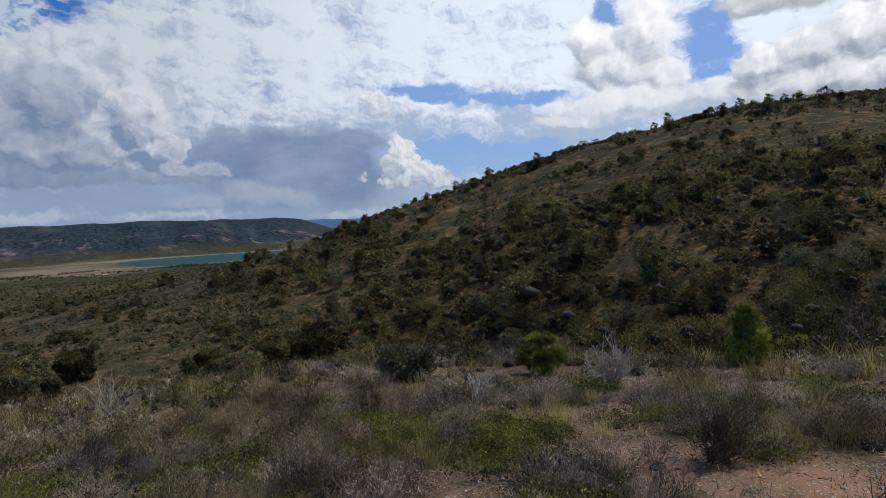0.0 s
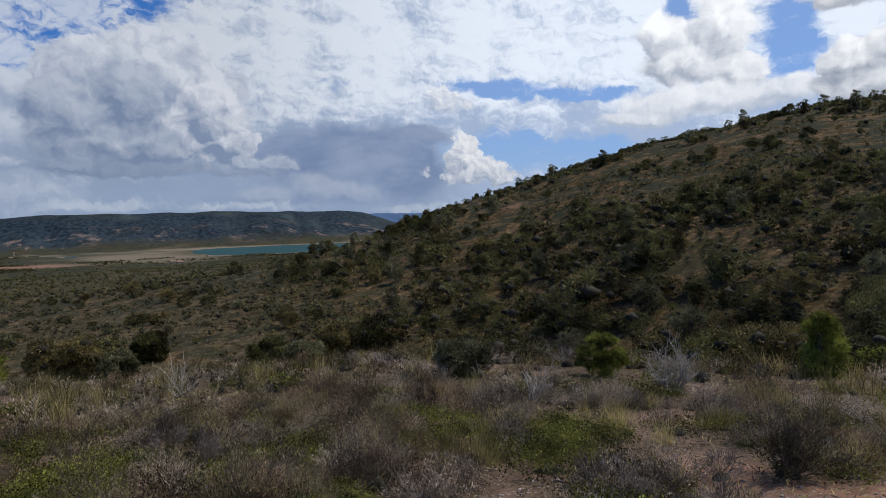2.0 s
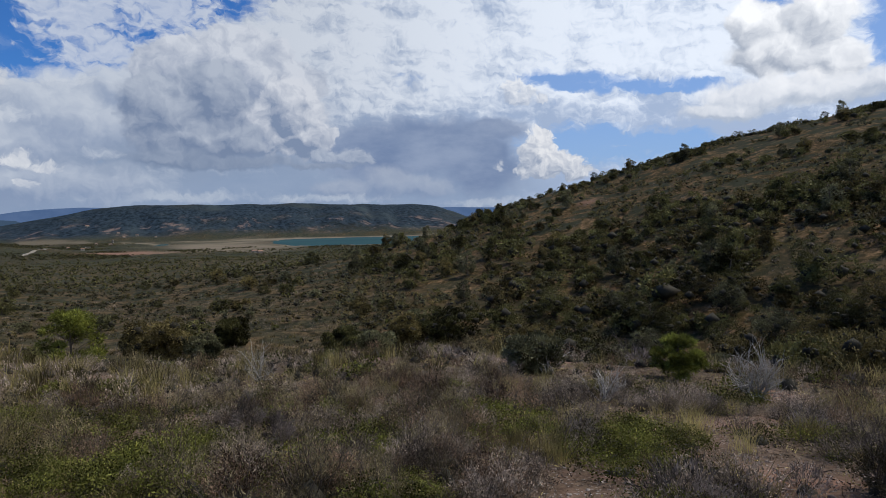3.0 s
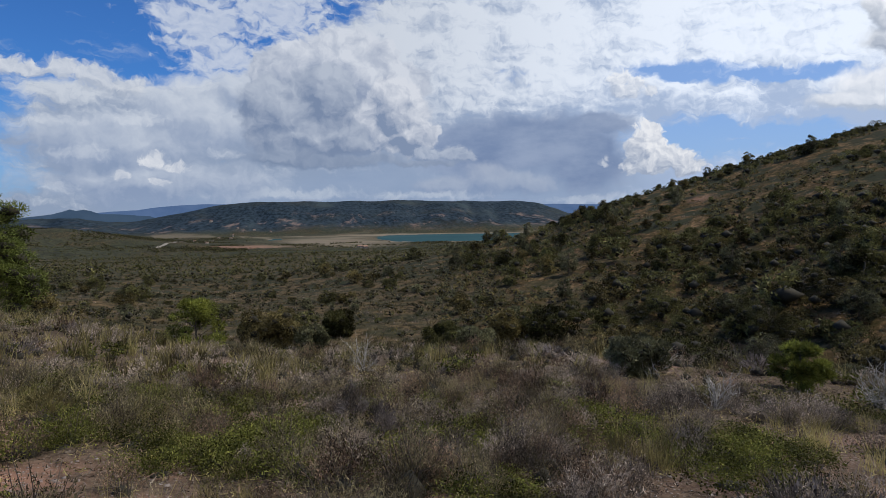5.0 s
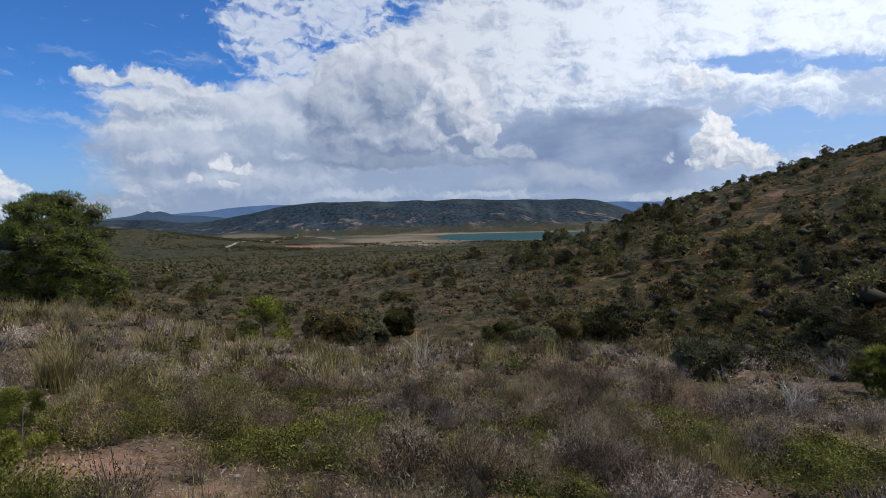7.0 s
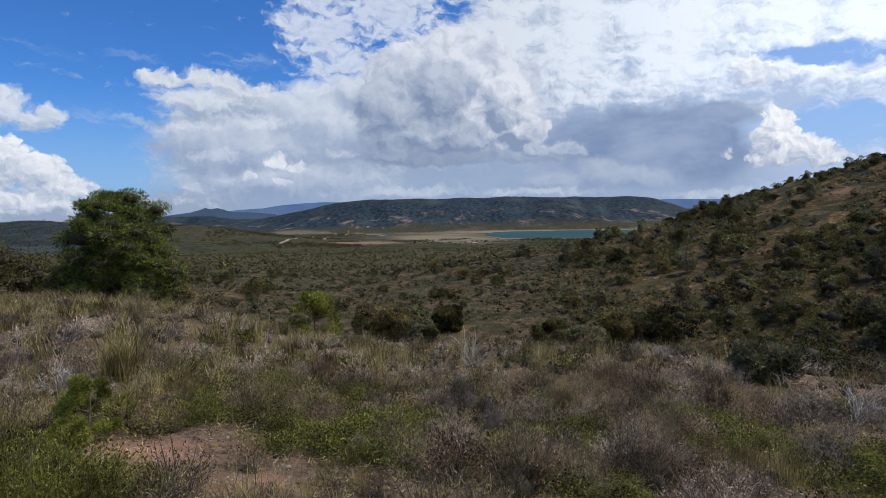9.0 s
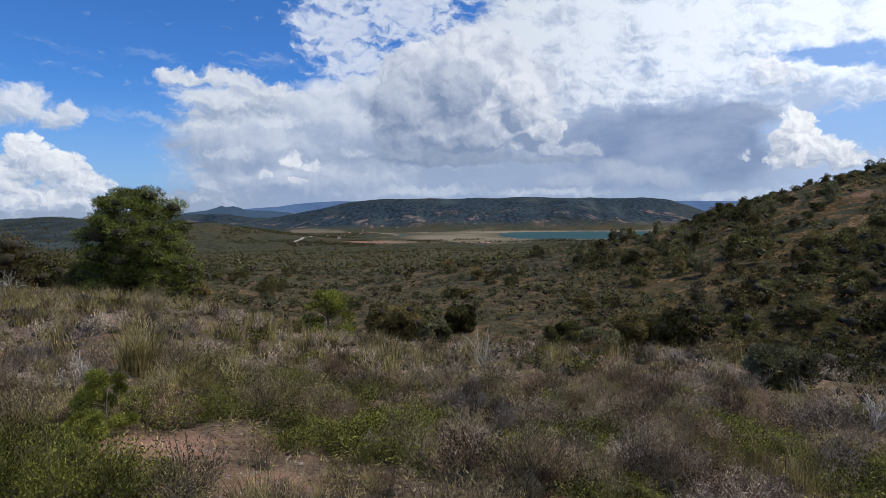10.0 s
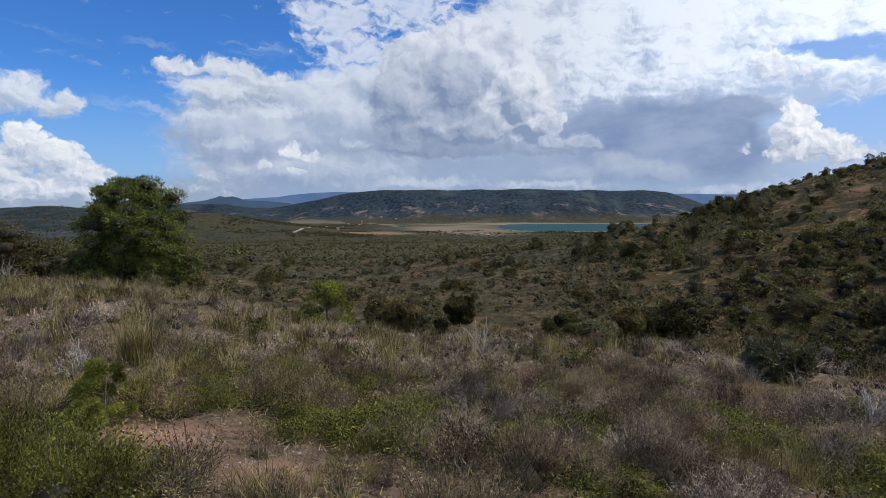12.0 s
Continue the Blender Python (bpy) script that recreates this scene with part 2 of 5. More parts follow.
    # below the horizon
    color = lay(color, N.ramp(el, -1.0, -6.0), (0.10, 0.10, 0.09))
    bg = N.add("ShaderNodeBackground")
    N.link(color, bg.inputs[0])
    out = N.add("ShaderNodeOutputWorld")
    N.link(bg.outputs[0], out.inputs[0])
    world.cycles.sampling_method, world.cycles.sample_map_resolution = "MANUAL", 512


make_sky()
sun_data = bpy.data.lights.new("sun", "SUN")
sun_data.energy, sun_data.angle, sun_data.color = 4.1, radians(2), (1.0, 0.92, 0.80)
sun = new("sun", sun_data)
_a, _e = radians(SUN_AZ), radians(SUN_EL)
_to_sun = Vector((-math.sin(_a) * math.cos(_e), math.cos(_a) * math.cos(_e), math.sin(_e)))
sun.matrix_world = look((0, 0, 50), Vector((0, 0, 50)) - _to_sun)

# ---------------------------------------------------------------- the lie of the land
TAN = lambda deg: np.tan(np.radians(deg))


def table(az, text):
    """A smooth value over the azimuth, from 'azimuth:value' pairs."""
    pairs = [tuple(map(float, p.split(":"))) for p in text.split()]
    k, v = zip(*pairs)
    return sum(np.interp(az + o, k, v) for o in (-1.2, -0.6, 0, 0.6, 1.2)) / 5


LAKE = -70.0


def smooth_noise(x, y, seed, octaves=4):
    """Cheap fractal value noise, from about -1 to 1."""
    total, amp = np.zeros_like(x), 0.5
    for o in range(octaves):
        xi, yi = np.floor(x).astype(np.int64), np.floor(y).astype(np.int64)
        fx, fy = x - xi, y - yi
        fx, fy = fx * fx * (3 - 2 * fx), fy * fy * (3 - 2 * fy)

        def h(i, j):
            n = (i * 374761393 + j * 668265263 + (seed + o) * 974634777) & 0x7FFFFFFF
            n = ((n ^ (n >> 13)) * 1274126177) & 0x7FFFFFFF
            return ((n ^ (n >> 16)) & 0xFFFF) / 32767.5 - 1

        a, b, c, d = h(xi, yi), h(xi + 1, yi), h(xi, yi + 1), h(xi + 1, yi + 1)
        total += amp * ((a * (1 - fx) + b * fx) * (1 - fy) + (c * (1 - fx) + d * fx) * fy)
        x, y, amp = x * 2.03 + 17.3, y * 2.03 - 5.1, amp * 0.5
    return total


def crest(az):
    """Distance and elevation of the near hill's crest, and of the spur that it runs out into."""
    rc = table(az, "-180:200 -45:225 -20:200 0:190 12:180 25:165 40:160 75:170 180:200")
    ec = table(az, "-180:4 -60:6 -45:7.4 -32:8.0 -28:8.2 -22:8.1 -18:7.6 -11:6.4 -6:5.4 0:3.5 6:1.9 11:0.3 15:-1.4 20.5:-2.7 25:-3.8 31:-4.8 36:-5.6 45:-6.4 57:-5.2 67:-4.4 75:-4.0 100:-3 180:4")
    return rc, ec


def height(x, y):
    x, y = np.asarray(x, float), np.asarray(y, float)
    r0 = np.hypot(x, y)
    az = np.degrees(np.arctan2(-x, y))
    re = table(az, "-180:14 -32:14 0:15 25:16 41:18 49:20 57:22 67:29 75:31 120:25 180:14")
    ee = table(az, "-180:-6 -60:-11 -32:-12.8 -14:-13.3 3:-13.2 16:-12.4 25:-12.9 41:-12.4 49:-11.2 57:-8.4 67:-6.2 75:-5.7 120:-6 180:-6")
    rg = table(az, "-180:50 -30:42 0:55 25:58 45:55 75:60 180:50")
    zg = table(az, "-180:-8 -45:-10 -20:-11 0:-14 15:-13 25:-12 45:-11 60:-9 75:-8 180:-8")
    rc, ec = crest(az)
    ze, zc = EYE + re * TAN(ee), EYE + rc * TAN(ec)
    e2 = table(az, "-180:2 -20:4 0:1 11:-2.5 20:-3.9 30:-4.4 60:-4.1 75:-3.2 180:2")
    e6 = table(az, "-180:0 0:-2 15:-3.6 60:-3.5 66:-2.6 75:-1.6 180:0")
    e10 = table(az, "-180:0 0:-2 15:-3.2 38:-3.25 48:-2.9 56:-2.5 62:-1.9 66:-0.5 69:0.15 72:-0.2 75:-0.5 180:0")
    e14 = table(az, "-180:0 0:-2.72 29:-2.75 31:-2.72 38:-2.72 45:-2.5 49:-2.1 51.5:-1.65 54:-1.2 56.4:-0.8 58.2:-0.6 60.5:-0.68 64:-0.7 75:-0.8 180:0")
    e18 = table(az, "-180:0 0:-2.6 12:-2.5 16:-2.5 29:-2.5 32:-2.26 38:-2.2 42:-2.16 50:-2.1 60:-1.7 75:-0.9 180:0")
    e21 = table(az, "-180:0 0:-1.9 40:-1.86 48:-1.75 60:-1.4 75:-0.9 180:0")
    e26 = table(az, "-180:0 0:-1.2 20:-0.55 34:-0.5 44:-0.85 52:-1.15 60:-0.9 75:-0.6 180:0")
    e35 = 0.15 + table(az, "-180:0 8:-1.6 13:-0.7 14.5:0.1 16.0:0.7 17.4:1.0 20.6:1.05 25.5:1.1 28.4:1.2 29.4:1.42 30.5:1.2 34.4:1.2 41:1.3 44.6:1.2 46:0.85 48:0.4 50:0.0 53:-0.55 55:-0.3 57:-0.02 59:0.0 61:-0.3 70:-0.3 180:0")
    e44 = table(az, "-180:-1.5 180:-1.5")
    knots_r = [0 * re, 0.5 * re, re, 1.35 * re + 3, rg, 0.5 * (rg + rc), rc, 2.0 * rc]
    knots_z = [0 * re, 0.44 * ze, ze, ze + 0.42 * (zg - ze), zg, 0.47 * zg + 0.53 * zc, zc, EYE + 2 * rc * TAN(e2)]
    for dist, e in ((620, e6), (1020, e10), (1400, e14), (1800, e18), (2150, e21), (2600, e26), (3500, e35), (3900, e35 - 0.9), (4450, e44)):
        knots_r.append(dist + 0 * re), knots_z.append(EYE + dist * TAN(e))
    knots_r.append(4800 + 0 * re), knots_z.append(-160 + 0 * re)
    z = np.zeros_like(r0)
    for s in (-2, -1, 0, 1, 2):
        r = np.clip(r0 * (1 + s * np.where(r0 < 120, 0.045, 0.018)), 0, 4799)
        part = np.zeros_like(r)
        for k in range(len(knots_r) - 1):
            ra, rb = knots_r[k], knots_r[k + 1]
            f = (r - ra) / (rb - ra)
            part = np.where((f >= 0) & (f < 1), knots_z[k] + f * (knots_z[k + 1] - knots_z[k]), part)
        z += part / 5
    # roughness of the ground, growing with the distance, and gullies in the far slopes
    z += 0.07 * smooth_noise(x / 1.1, y / 1.1, 3) * np.clip(r0 / 2, 0, 1)
    z += 0.8 * smooth_noise(x / 14, y / 14, 5) * np.clip((r0 - 18) / 60, 0, 1)
    z += 8.0 * smooth_noise(x / 120, y / 120, 7) * np.clip((r0 - 230) / 500, 0, 1) * np.where((r0 > 1350) & (r0 < 2150) & (az < 40), 0.15, 1)
    z += 30.0 * (np.abs(smooth_noise(az * 0.42, r0 / 1500, 9)) - 0.22) * np.clip((r0 - 2200) / 350, 0, 1) * np.clip((3480 - r0) / 300, 0, 1)
    return z


def at(az, r):
    """The point of the ground at an azimuth and a distance from the camera's foot."""
    a = math.radians(az)
    x, y = -r * math.sin(a), r * math.cos(a)
    return Vector((x, y, float(height(np.array([x]), np.array([y]))[0])))


# ---------------------------------------------------------------- meshes
def mesh(name, verts, tris, *materials, slots=None):
    me = bpy.data.meshes.new(name)
    verts, tris = np.asarray(verts, np.float32), np.asarray(tris, np.int32)
    n, k = tris.shape
    me.vertices.add(len(verts)), me.loops.add(n * k), me.polygons.add(n)
    me.vertices.foreach_set("co", verts.ravel())
    me.loops.foreach_set("vertex_index", tris.ravel())
    me.polygons.foreach_set("loop_start", np.arange(0, n * k, k, dtype=np.int32))
    me.update(calc_edges=True)
    for m in materials:
        me.materials.append(m)
    if slots is not None:
        me.polygons.foreach_set("material_index", np.asarray(slots, np.int32))
    return me


def smooth(me):
    me.polygons.foreach_set("use_smooth", np.ones(len(me.polygons), bool))
    return me


def join(pieces):
    """Puts (verts, tris) pieces together."""
    vs, ts, o = [], [], 0
    for v, t in pieces:
        vs.append(v), ts.append(t + o)
        o += len(v)
    return np.concatenate(vs), np.concatenate(ts)


def strew(templates, places, sizes, turns, picks):
    """Templates (leaves, heart) set down at many places, as one mesh's verts, tris and material slots."""
    out, slots = [], []
    for p, s, a, k in zip(places, sizes, turns, picks):
        c, d = math.cos(a), math.sin(a)
        for slot, (v, t) in enumerate(templates[k]):
            w = v * s
            out.append((np.stack([w[:, 0] * c - w[:, 1] * d, w[:, 0] * d + w[:, 1] * c, w[:, 2]], 1) + p, t))
            slots.append(np.full(len(t), slot, np.int32))
    v, t = join(out)
    return v, t, np.concatenate(slots)


# ---------------------------------------------------------------- materials
def material(name):
    m = bpy.data.materials.new(name)
    m.use_nodes = True
    return m, Nodes(m.node_tree)


def finish(N, shader):
    out = N.add("ShaderNodeOutputMaterial")
    N.link(shader, out.inputs[0])


def plain(N, color, rough=0.9, bump=None, bump_strength=0.4, bump_distance=0.05, gloss=0.35):
    b = N.add("ShaderNodeBsdfPrincipled")
    N.feed(b.inputs["Base Color"], color)
    N.feed(b.inputs["Roughness"], rough)
    b.inputs["Specular IOR Level"].default_value = gloss
    if bump is not None:
        n = N.add("ShaderNodeBump")
        n.inputs["Strength"].default_value, n.inputs["Distance"].default_value = bump_strength, bump_distance
        N.link(bump, n.inputs["Height"])
        N.link(n.outputs[0], b.inputs["Normal"])
    return b.outputs[0]


def foliage(name, dark, light, patch=0.6, glow=0.25, rough=0.55, least=0.4, most=1.4):
    """Leaves: each one its own shade, clumps of them drifting in tone, and some light let through."""
    m, N = material(name)
    g = N.add("ShaderNodeNewGeometry")
    island = g.outputs["Random Per Island"]
    drift = N.ramp(N.noise(g.outputs["Position"], patch, 3.0), 0.3, 0.7)
    sprigs = N.ramp(N.noise(g.outputs["Position"], patch * 16.0, 1.0), 0.36, 0.64)
    shade = N.math("ADD", N.math("MULTIPLY", N.math("POWER", island, 1.6), 0.45), N.math("MULTIPLY_ADD", drift, 0.2, N.math("MULTIPLY", sprigs, 0.35)))
    c = N.mix(shade, dark, light)
    own = N.add("ShaderNodeObjectInfo").outputs["Random"]
    patchy = N.ramp(N.noise(g.outputs["Position"], patch * 1.7, 2.0), 0.36, 0.64, -0.50, 0.62)
    c = N.vec("SCALE", c, N.math("MAXIMUM", 0.28, N.math("ADD", N.ramp(own, 0.0, 1.0, least, most, smooth=False), patchy)))
    body = plain(N, c, rough, gloss=0.06)
    t = N.add("ShaderNodeBsdfTranslucent")
    N.feed(t.inputs[0], c)
    mx = N.add("ShaderNodeMixShader")
    mx.inputs[0].default_value = glow
    N.link(body, mx.inputs[1]), N.link(t.outputs[0], mx.inputs[2])
    finish(N, mx.outputs[0])
    return m


def bark(name, dark, light):
    m, N = material(name)
    pos = N.add("ShaderNodeNewGeometry").outputs["Position"]
    n = N.noise(N.vec("MULTIPLY", pos, (1.0, 1.0, 0.25)), 30.0, 5.0, 0.65)
    finish(N, plain(N, N.mix(N.ramp(n, 0.3, 0.7), dark, light), 0.9, n, 0.6, 0.01))
    return m


def land_material():
    m, N = material("stony_scrubland")
    pos = N.add("ShaderNodeNewGeometry").outputs["Position"]

    def cover(name):
        a = N.add("ShaderNodeAttribute")
        a.attribute_name = name
        return a.outputs["Fac"]

    far, wood, bed, red, bare = cover("far"), cover("wood"), cover("bed"), cover("red"), cover("bare")
    big, mid, fine = N.noise(pos, 0.06, 4.0), N.noise(pos, 0.9, 5.0, 0.6), N.noise(pos, 14.0, 6.0, 0.7)
    soil = N.mix(N.ramp(mid, 0.3, 0.7), (0.125, 0.080, 0.056), (0.225, 0.152, 0.112))
    soil = N.mix(N.ramp(fine, 0.35, 0.68), N.vec("SCALE", soil, 0.62), soil)
    redsoil = N.mix(mid, (0.22, 0.112, 0.072), (0.29, 0.170, 0.115))
    soil = N.mix(N.math("MULTIPLY", N.ramp(N.noise(pos, 0.6, 3.0), 0.42, 0.60), bare), soil, redsoil)
    # grit
    grit = N.cells(pos, 22.0, 1.0)
    stone = N.ramp(grit, 0.24, 0.14)
    soil = N.mix(N.math("MULTIPLY", stone, 0.7), soil, N.mix(fine, (0.30, 0.27, 0.24), (0.50, 0.46, 0.41)))
    # dry litter, its colour darkened for the shade in gaps between shrubs
    litter = N.mix(N.ramp(fine, 0.3, 0.7), (0.030, 0.023, 0.015), (0.155, 0.115, 0.080))
    near = N.mix(N.math("MULTIPLY", bare, N.ramp(mid, 0.30, 0.5)), litter, soil)
    # far ground: dry grass between shrubs too small to build
    grass = N.mix(N.ramp(big, 0.35, 0.65), (0.195, 0.118, 0.060), (0.270, 0.170, 0.092))
    grass = N.mix(N.ramp(N.noise(pos, 0.25, 5.0, 0.65), 0.48, 0.64), grass, (0.105, 0.080, 0.032))
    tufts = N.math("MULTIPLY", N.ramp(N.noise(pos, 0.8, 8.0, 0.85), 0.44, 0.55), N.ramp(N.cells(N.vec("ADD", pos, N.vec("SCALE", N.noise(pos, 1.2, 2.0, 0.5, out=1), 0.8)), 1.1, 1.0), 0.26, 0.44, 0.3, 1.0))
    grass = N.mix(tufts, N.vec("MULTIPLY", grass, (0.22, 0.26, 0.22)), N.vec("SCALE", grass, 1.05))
    # the valley floor: low green scrub closes over the earth
    heathy = N.math("MULTIPLY", cover("scrub"), N.ramp(N.noise(pos, 0.09, 6.0, 0.7), 0.30, 0.58, 0.55, 0.95))
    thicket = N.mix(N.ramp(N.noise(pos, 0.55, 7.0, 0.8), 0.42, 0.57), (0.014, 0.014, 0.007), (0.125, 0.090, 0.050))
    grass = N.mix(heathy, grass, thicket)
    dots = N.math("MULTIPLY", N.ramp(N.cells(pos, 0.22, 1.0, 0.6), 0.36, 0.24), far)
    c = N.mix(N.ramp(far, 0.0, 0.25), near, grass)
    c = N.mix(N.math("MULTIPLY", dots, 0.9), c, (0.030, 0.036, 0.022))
    grove = N.math("MULTIPLY", N.ramp(N.noise(N.vec("MULTIPLY", pos, (1.0, 0.5, 1.0)), 0.013, 6.0, 0.7), 0.42, 0.52), cover("plain"))
    c = N.mix(N.math("MULTIPLY", grove, 0.8), c, N.mix(N.ramp(N.noise(pos, 0.12, 4.0, 0.7), 0.4, 0.6), (0.016, 0.022, 0.016), (0.060, 0.062, 0.036)))
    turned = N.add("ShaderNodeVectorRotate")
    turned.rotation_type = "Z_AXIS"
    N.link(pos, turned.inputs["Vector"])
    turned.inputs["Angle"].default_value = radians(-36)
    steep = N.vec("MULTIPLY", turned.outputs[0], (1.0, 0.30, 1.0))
    # far woods: the blue of distance haze is put into their base colour
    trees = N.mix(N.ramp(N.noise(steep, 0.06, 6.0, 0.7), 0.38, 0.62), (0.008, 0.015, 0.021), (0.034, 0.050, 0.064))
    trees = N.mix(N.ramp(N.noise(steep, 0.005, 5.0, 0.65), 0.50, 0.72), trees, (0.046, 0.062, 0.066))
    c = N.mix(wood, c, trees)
    rock = N.ramp(N.noise(steep, 0.011, 7.0, 0.75), 0.54, 0.63, 0.0, 0.65)
    c = N.mix(N.math("MULTIPLY", cover("rock"), rock), c, N.mix(mid, (0.20, 0.135, 0.105), (0.30, 0.215, 0.17)))
    c = N.mix(N.math("MULTIPLY", red, N.ramp(big, 0.25, 0.5, 0.6, 1.0)), c, N.mix(mid, (0.20, 0.11, 0.075), (0.27, 0.165, 0.115)))
    bed = N.math("MAXIMUM", bed, cover("flats"))
    c = N.mix(bed, c, N.mix(N.noise(pos, 0.02, 5.0), (0.15, 0.125, 0.088), (0.25, 0.205, 0.145)))
    height = N.math("ADD", N.math("MULTIPLY", fine, 0.5), N.math("MULTIPLY_ADD", stone, 0.5, N.math("MULTIPLY", mid, 0.6)))
    finish(N, plain(N, c, 0.95, height, 0.7, 0.03, gloss=0.03))
    return m


def water_material():
    m, N = material("reservoir_water")
    pos = N.add("ShaderNodeNewGeometry").outputs["Position"]
    b = N.add("ShaderNodeBsdfPrincipled")
    N.feed(b.inputs["Base Color"], N.mix(N.noise(pos, 0.004, 3.0), (0.028, 0.066, 0.076), (0.045, 0.092, 0.10)))
    b.inputs["Roughness"].default_value = 0.5
    b.inputs["Specular IOR Level"].default_value = 0.0
    n = N.add("ShaderNodeBump")
    n.inputs["Strength"].default_value, n.inputs["Distance"].default_value = 0.25, 0.4
    N.link(N.noise(pos, 0.25, 3.0), n.inputs["Height"]), N.link(n.outputs[0], b.inputs["Normal"])
    finish(N, b.outputs[0])
    return m


def stone_material():
    m, N = material("limestone")
    g = N.add("ShaderNodeNewGeometry")
    n = N.noise(g.outputs["Position"], 20.0, 5.0, 0.65)
    c = N.mix(g.outputs["Random Per Island"], (0.22, 0.165, 0.135), (0.38, 0.335, 0.295))
    finish(N, plain(N, N.mix(N.ramp(n, 0.3, 0.7), N.vec("SCALE", c, 0.6), c), 0.9, n, 0.5, 0.01))
    return m


LAND, WATER, STONE = land_material(), water_material(), stone_material()
THYME = foliage("grey_thyme_leaves", (0.074, 0.058, 0.045), (0.50, 0.405, 0.315), 1.2, 0.25, least=0.35, most=1.5)
ROSEMARY = foliage("rosemary_leaves", (0.046, 0.040, 0.019), (0.42, 0.345, 0.195), 1.2, 0.3)
HEATH = foliage("dry_brown_leaves", (0.044, 0.030, 0.020), (0.34, 0.23, 0.15), 1.2, 0.3)
LAVENDER = foliage("lavender_leaves", (0.10, 0.082, 0.072), (0.36, 0.305, 0.27), 1.5, 0.3)
KERMES = foliage("kermes_oak_leaves", (0.030, 0.034, 0.008), (0.235, 0.235, 0.055), 1.5, 0.3)
STRAW = foliage("dry_grass_blades", (0.15, 0.122, 0.050), (0.46, 0.385, 0.165), 1.0, 0.35)
OAK = foliage("holm_oak_leaves", (0.030, 0.031, 0.011), (0.165, 0.152, 0.056), 0.25)
OLIVE_OAK = foliage("dusty_oak_leaves", (0.052, 0.043, 0.015), (0.22, 0.175, 0.070), 0.3)
JUNIPER = foliage("juniper_leaves", (0.042, 0.043, 0.022), (0.21, 0.20, 0.108), 0.4)
PINE = foliage("pine_needles", (0.012, 0.020, 0.006), (0.215, 0.245, 0.060), 0.9, 0.3, least=1.0, most=1.1)
YOUNG_PINE = foliage("young_pine_needles", (0.056, 0.068, 0.012), (0.30, 0.31, 0.065), 0.8, 0.3, least=0.9, most=1.2)
BARK = bark("grey_brown_bark", (0.05, 0.04, 0.03), (0.16, 0.13, 0.10))
DEADWOOD = bark("bleached_dead_wood", (0.22, 0.20, 0.175), (0.50, 0.47, 0.42))
# twig brown taken near black, so the colour holds the shade inside plants
HEART_SHADE = bark("twigs_darkened_as_shade", (0.016, 0.015, 0.009), (0.045, 0.038, 0.024))
TWIG = bark("brown_twigs", (0.06, 0.045, 0.035), (0.14, 0.11, 0.085))

# ---------------------------------------------------------------- ground and reservoir
TAKEN = []      # (x, y, radius) of single plants that the dwarf shrubs leave room for
BARE = [(2.7, 4.5, 0.45, 0.55), (-14.6, 5.9, 0.9, 0.5), (-29.0, 5.2, 1.5, 1.0), (60.0, 5.4, 1.15, 0.6), (56.0, 4.5, 0.7, 0.55), (72.0, 6.9, 0.9, 0.35), (2.3, 5.1, 0.7, 0.35), (63.0, 4.7, 0.5, 0.3)]


def bareness(x, y):
    """1 on the stony patches near the camera, 0 where shrubs close the ground."""
    b = np.zeros_like(x)
    for a, r, w, d in BARE:
        a = math.radians(a)
        cx, cy = -r * math.sin(a), r * math.cos(a)
        u = (x - cx) * math.cos(a) + (y - cy) * math.sin(a)
        v = -(x - cx) * math.sin(a) + (y - cy) * math.cos(a)
        b = np.maximum(b, 1.25 - np.hypot(u / w, v / d) * 0.9 + 0.5 * smooth_noise(x * 1.3, y * 1.3, 21))
    b = np.maximum(b, smooth_noise(x / 1.3, y / 1.3, 33) * 2.4 - 0.55)
    return np.clip(b, 0, 1)


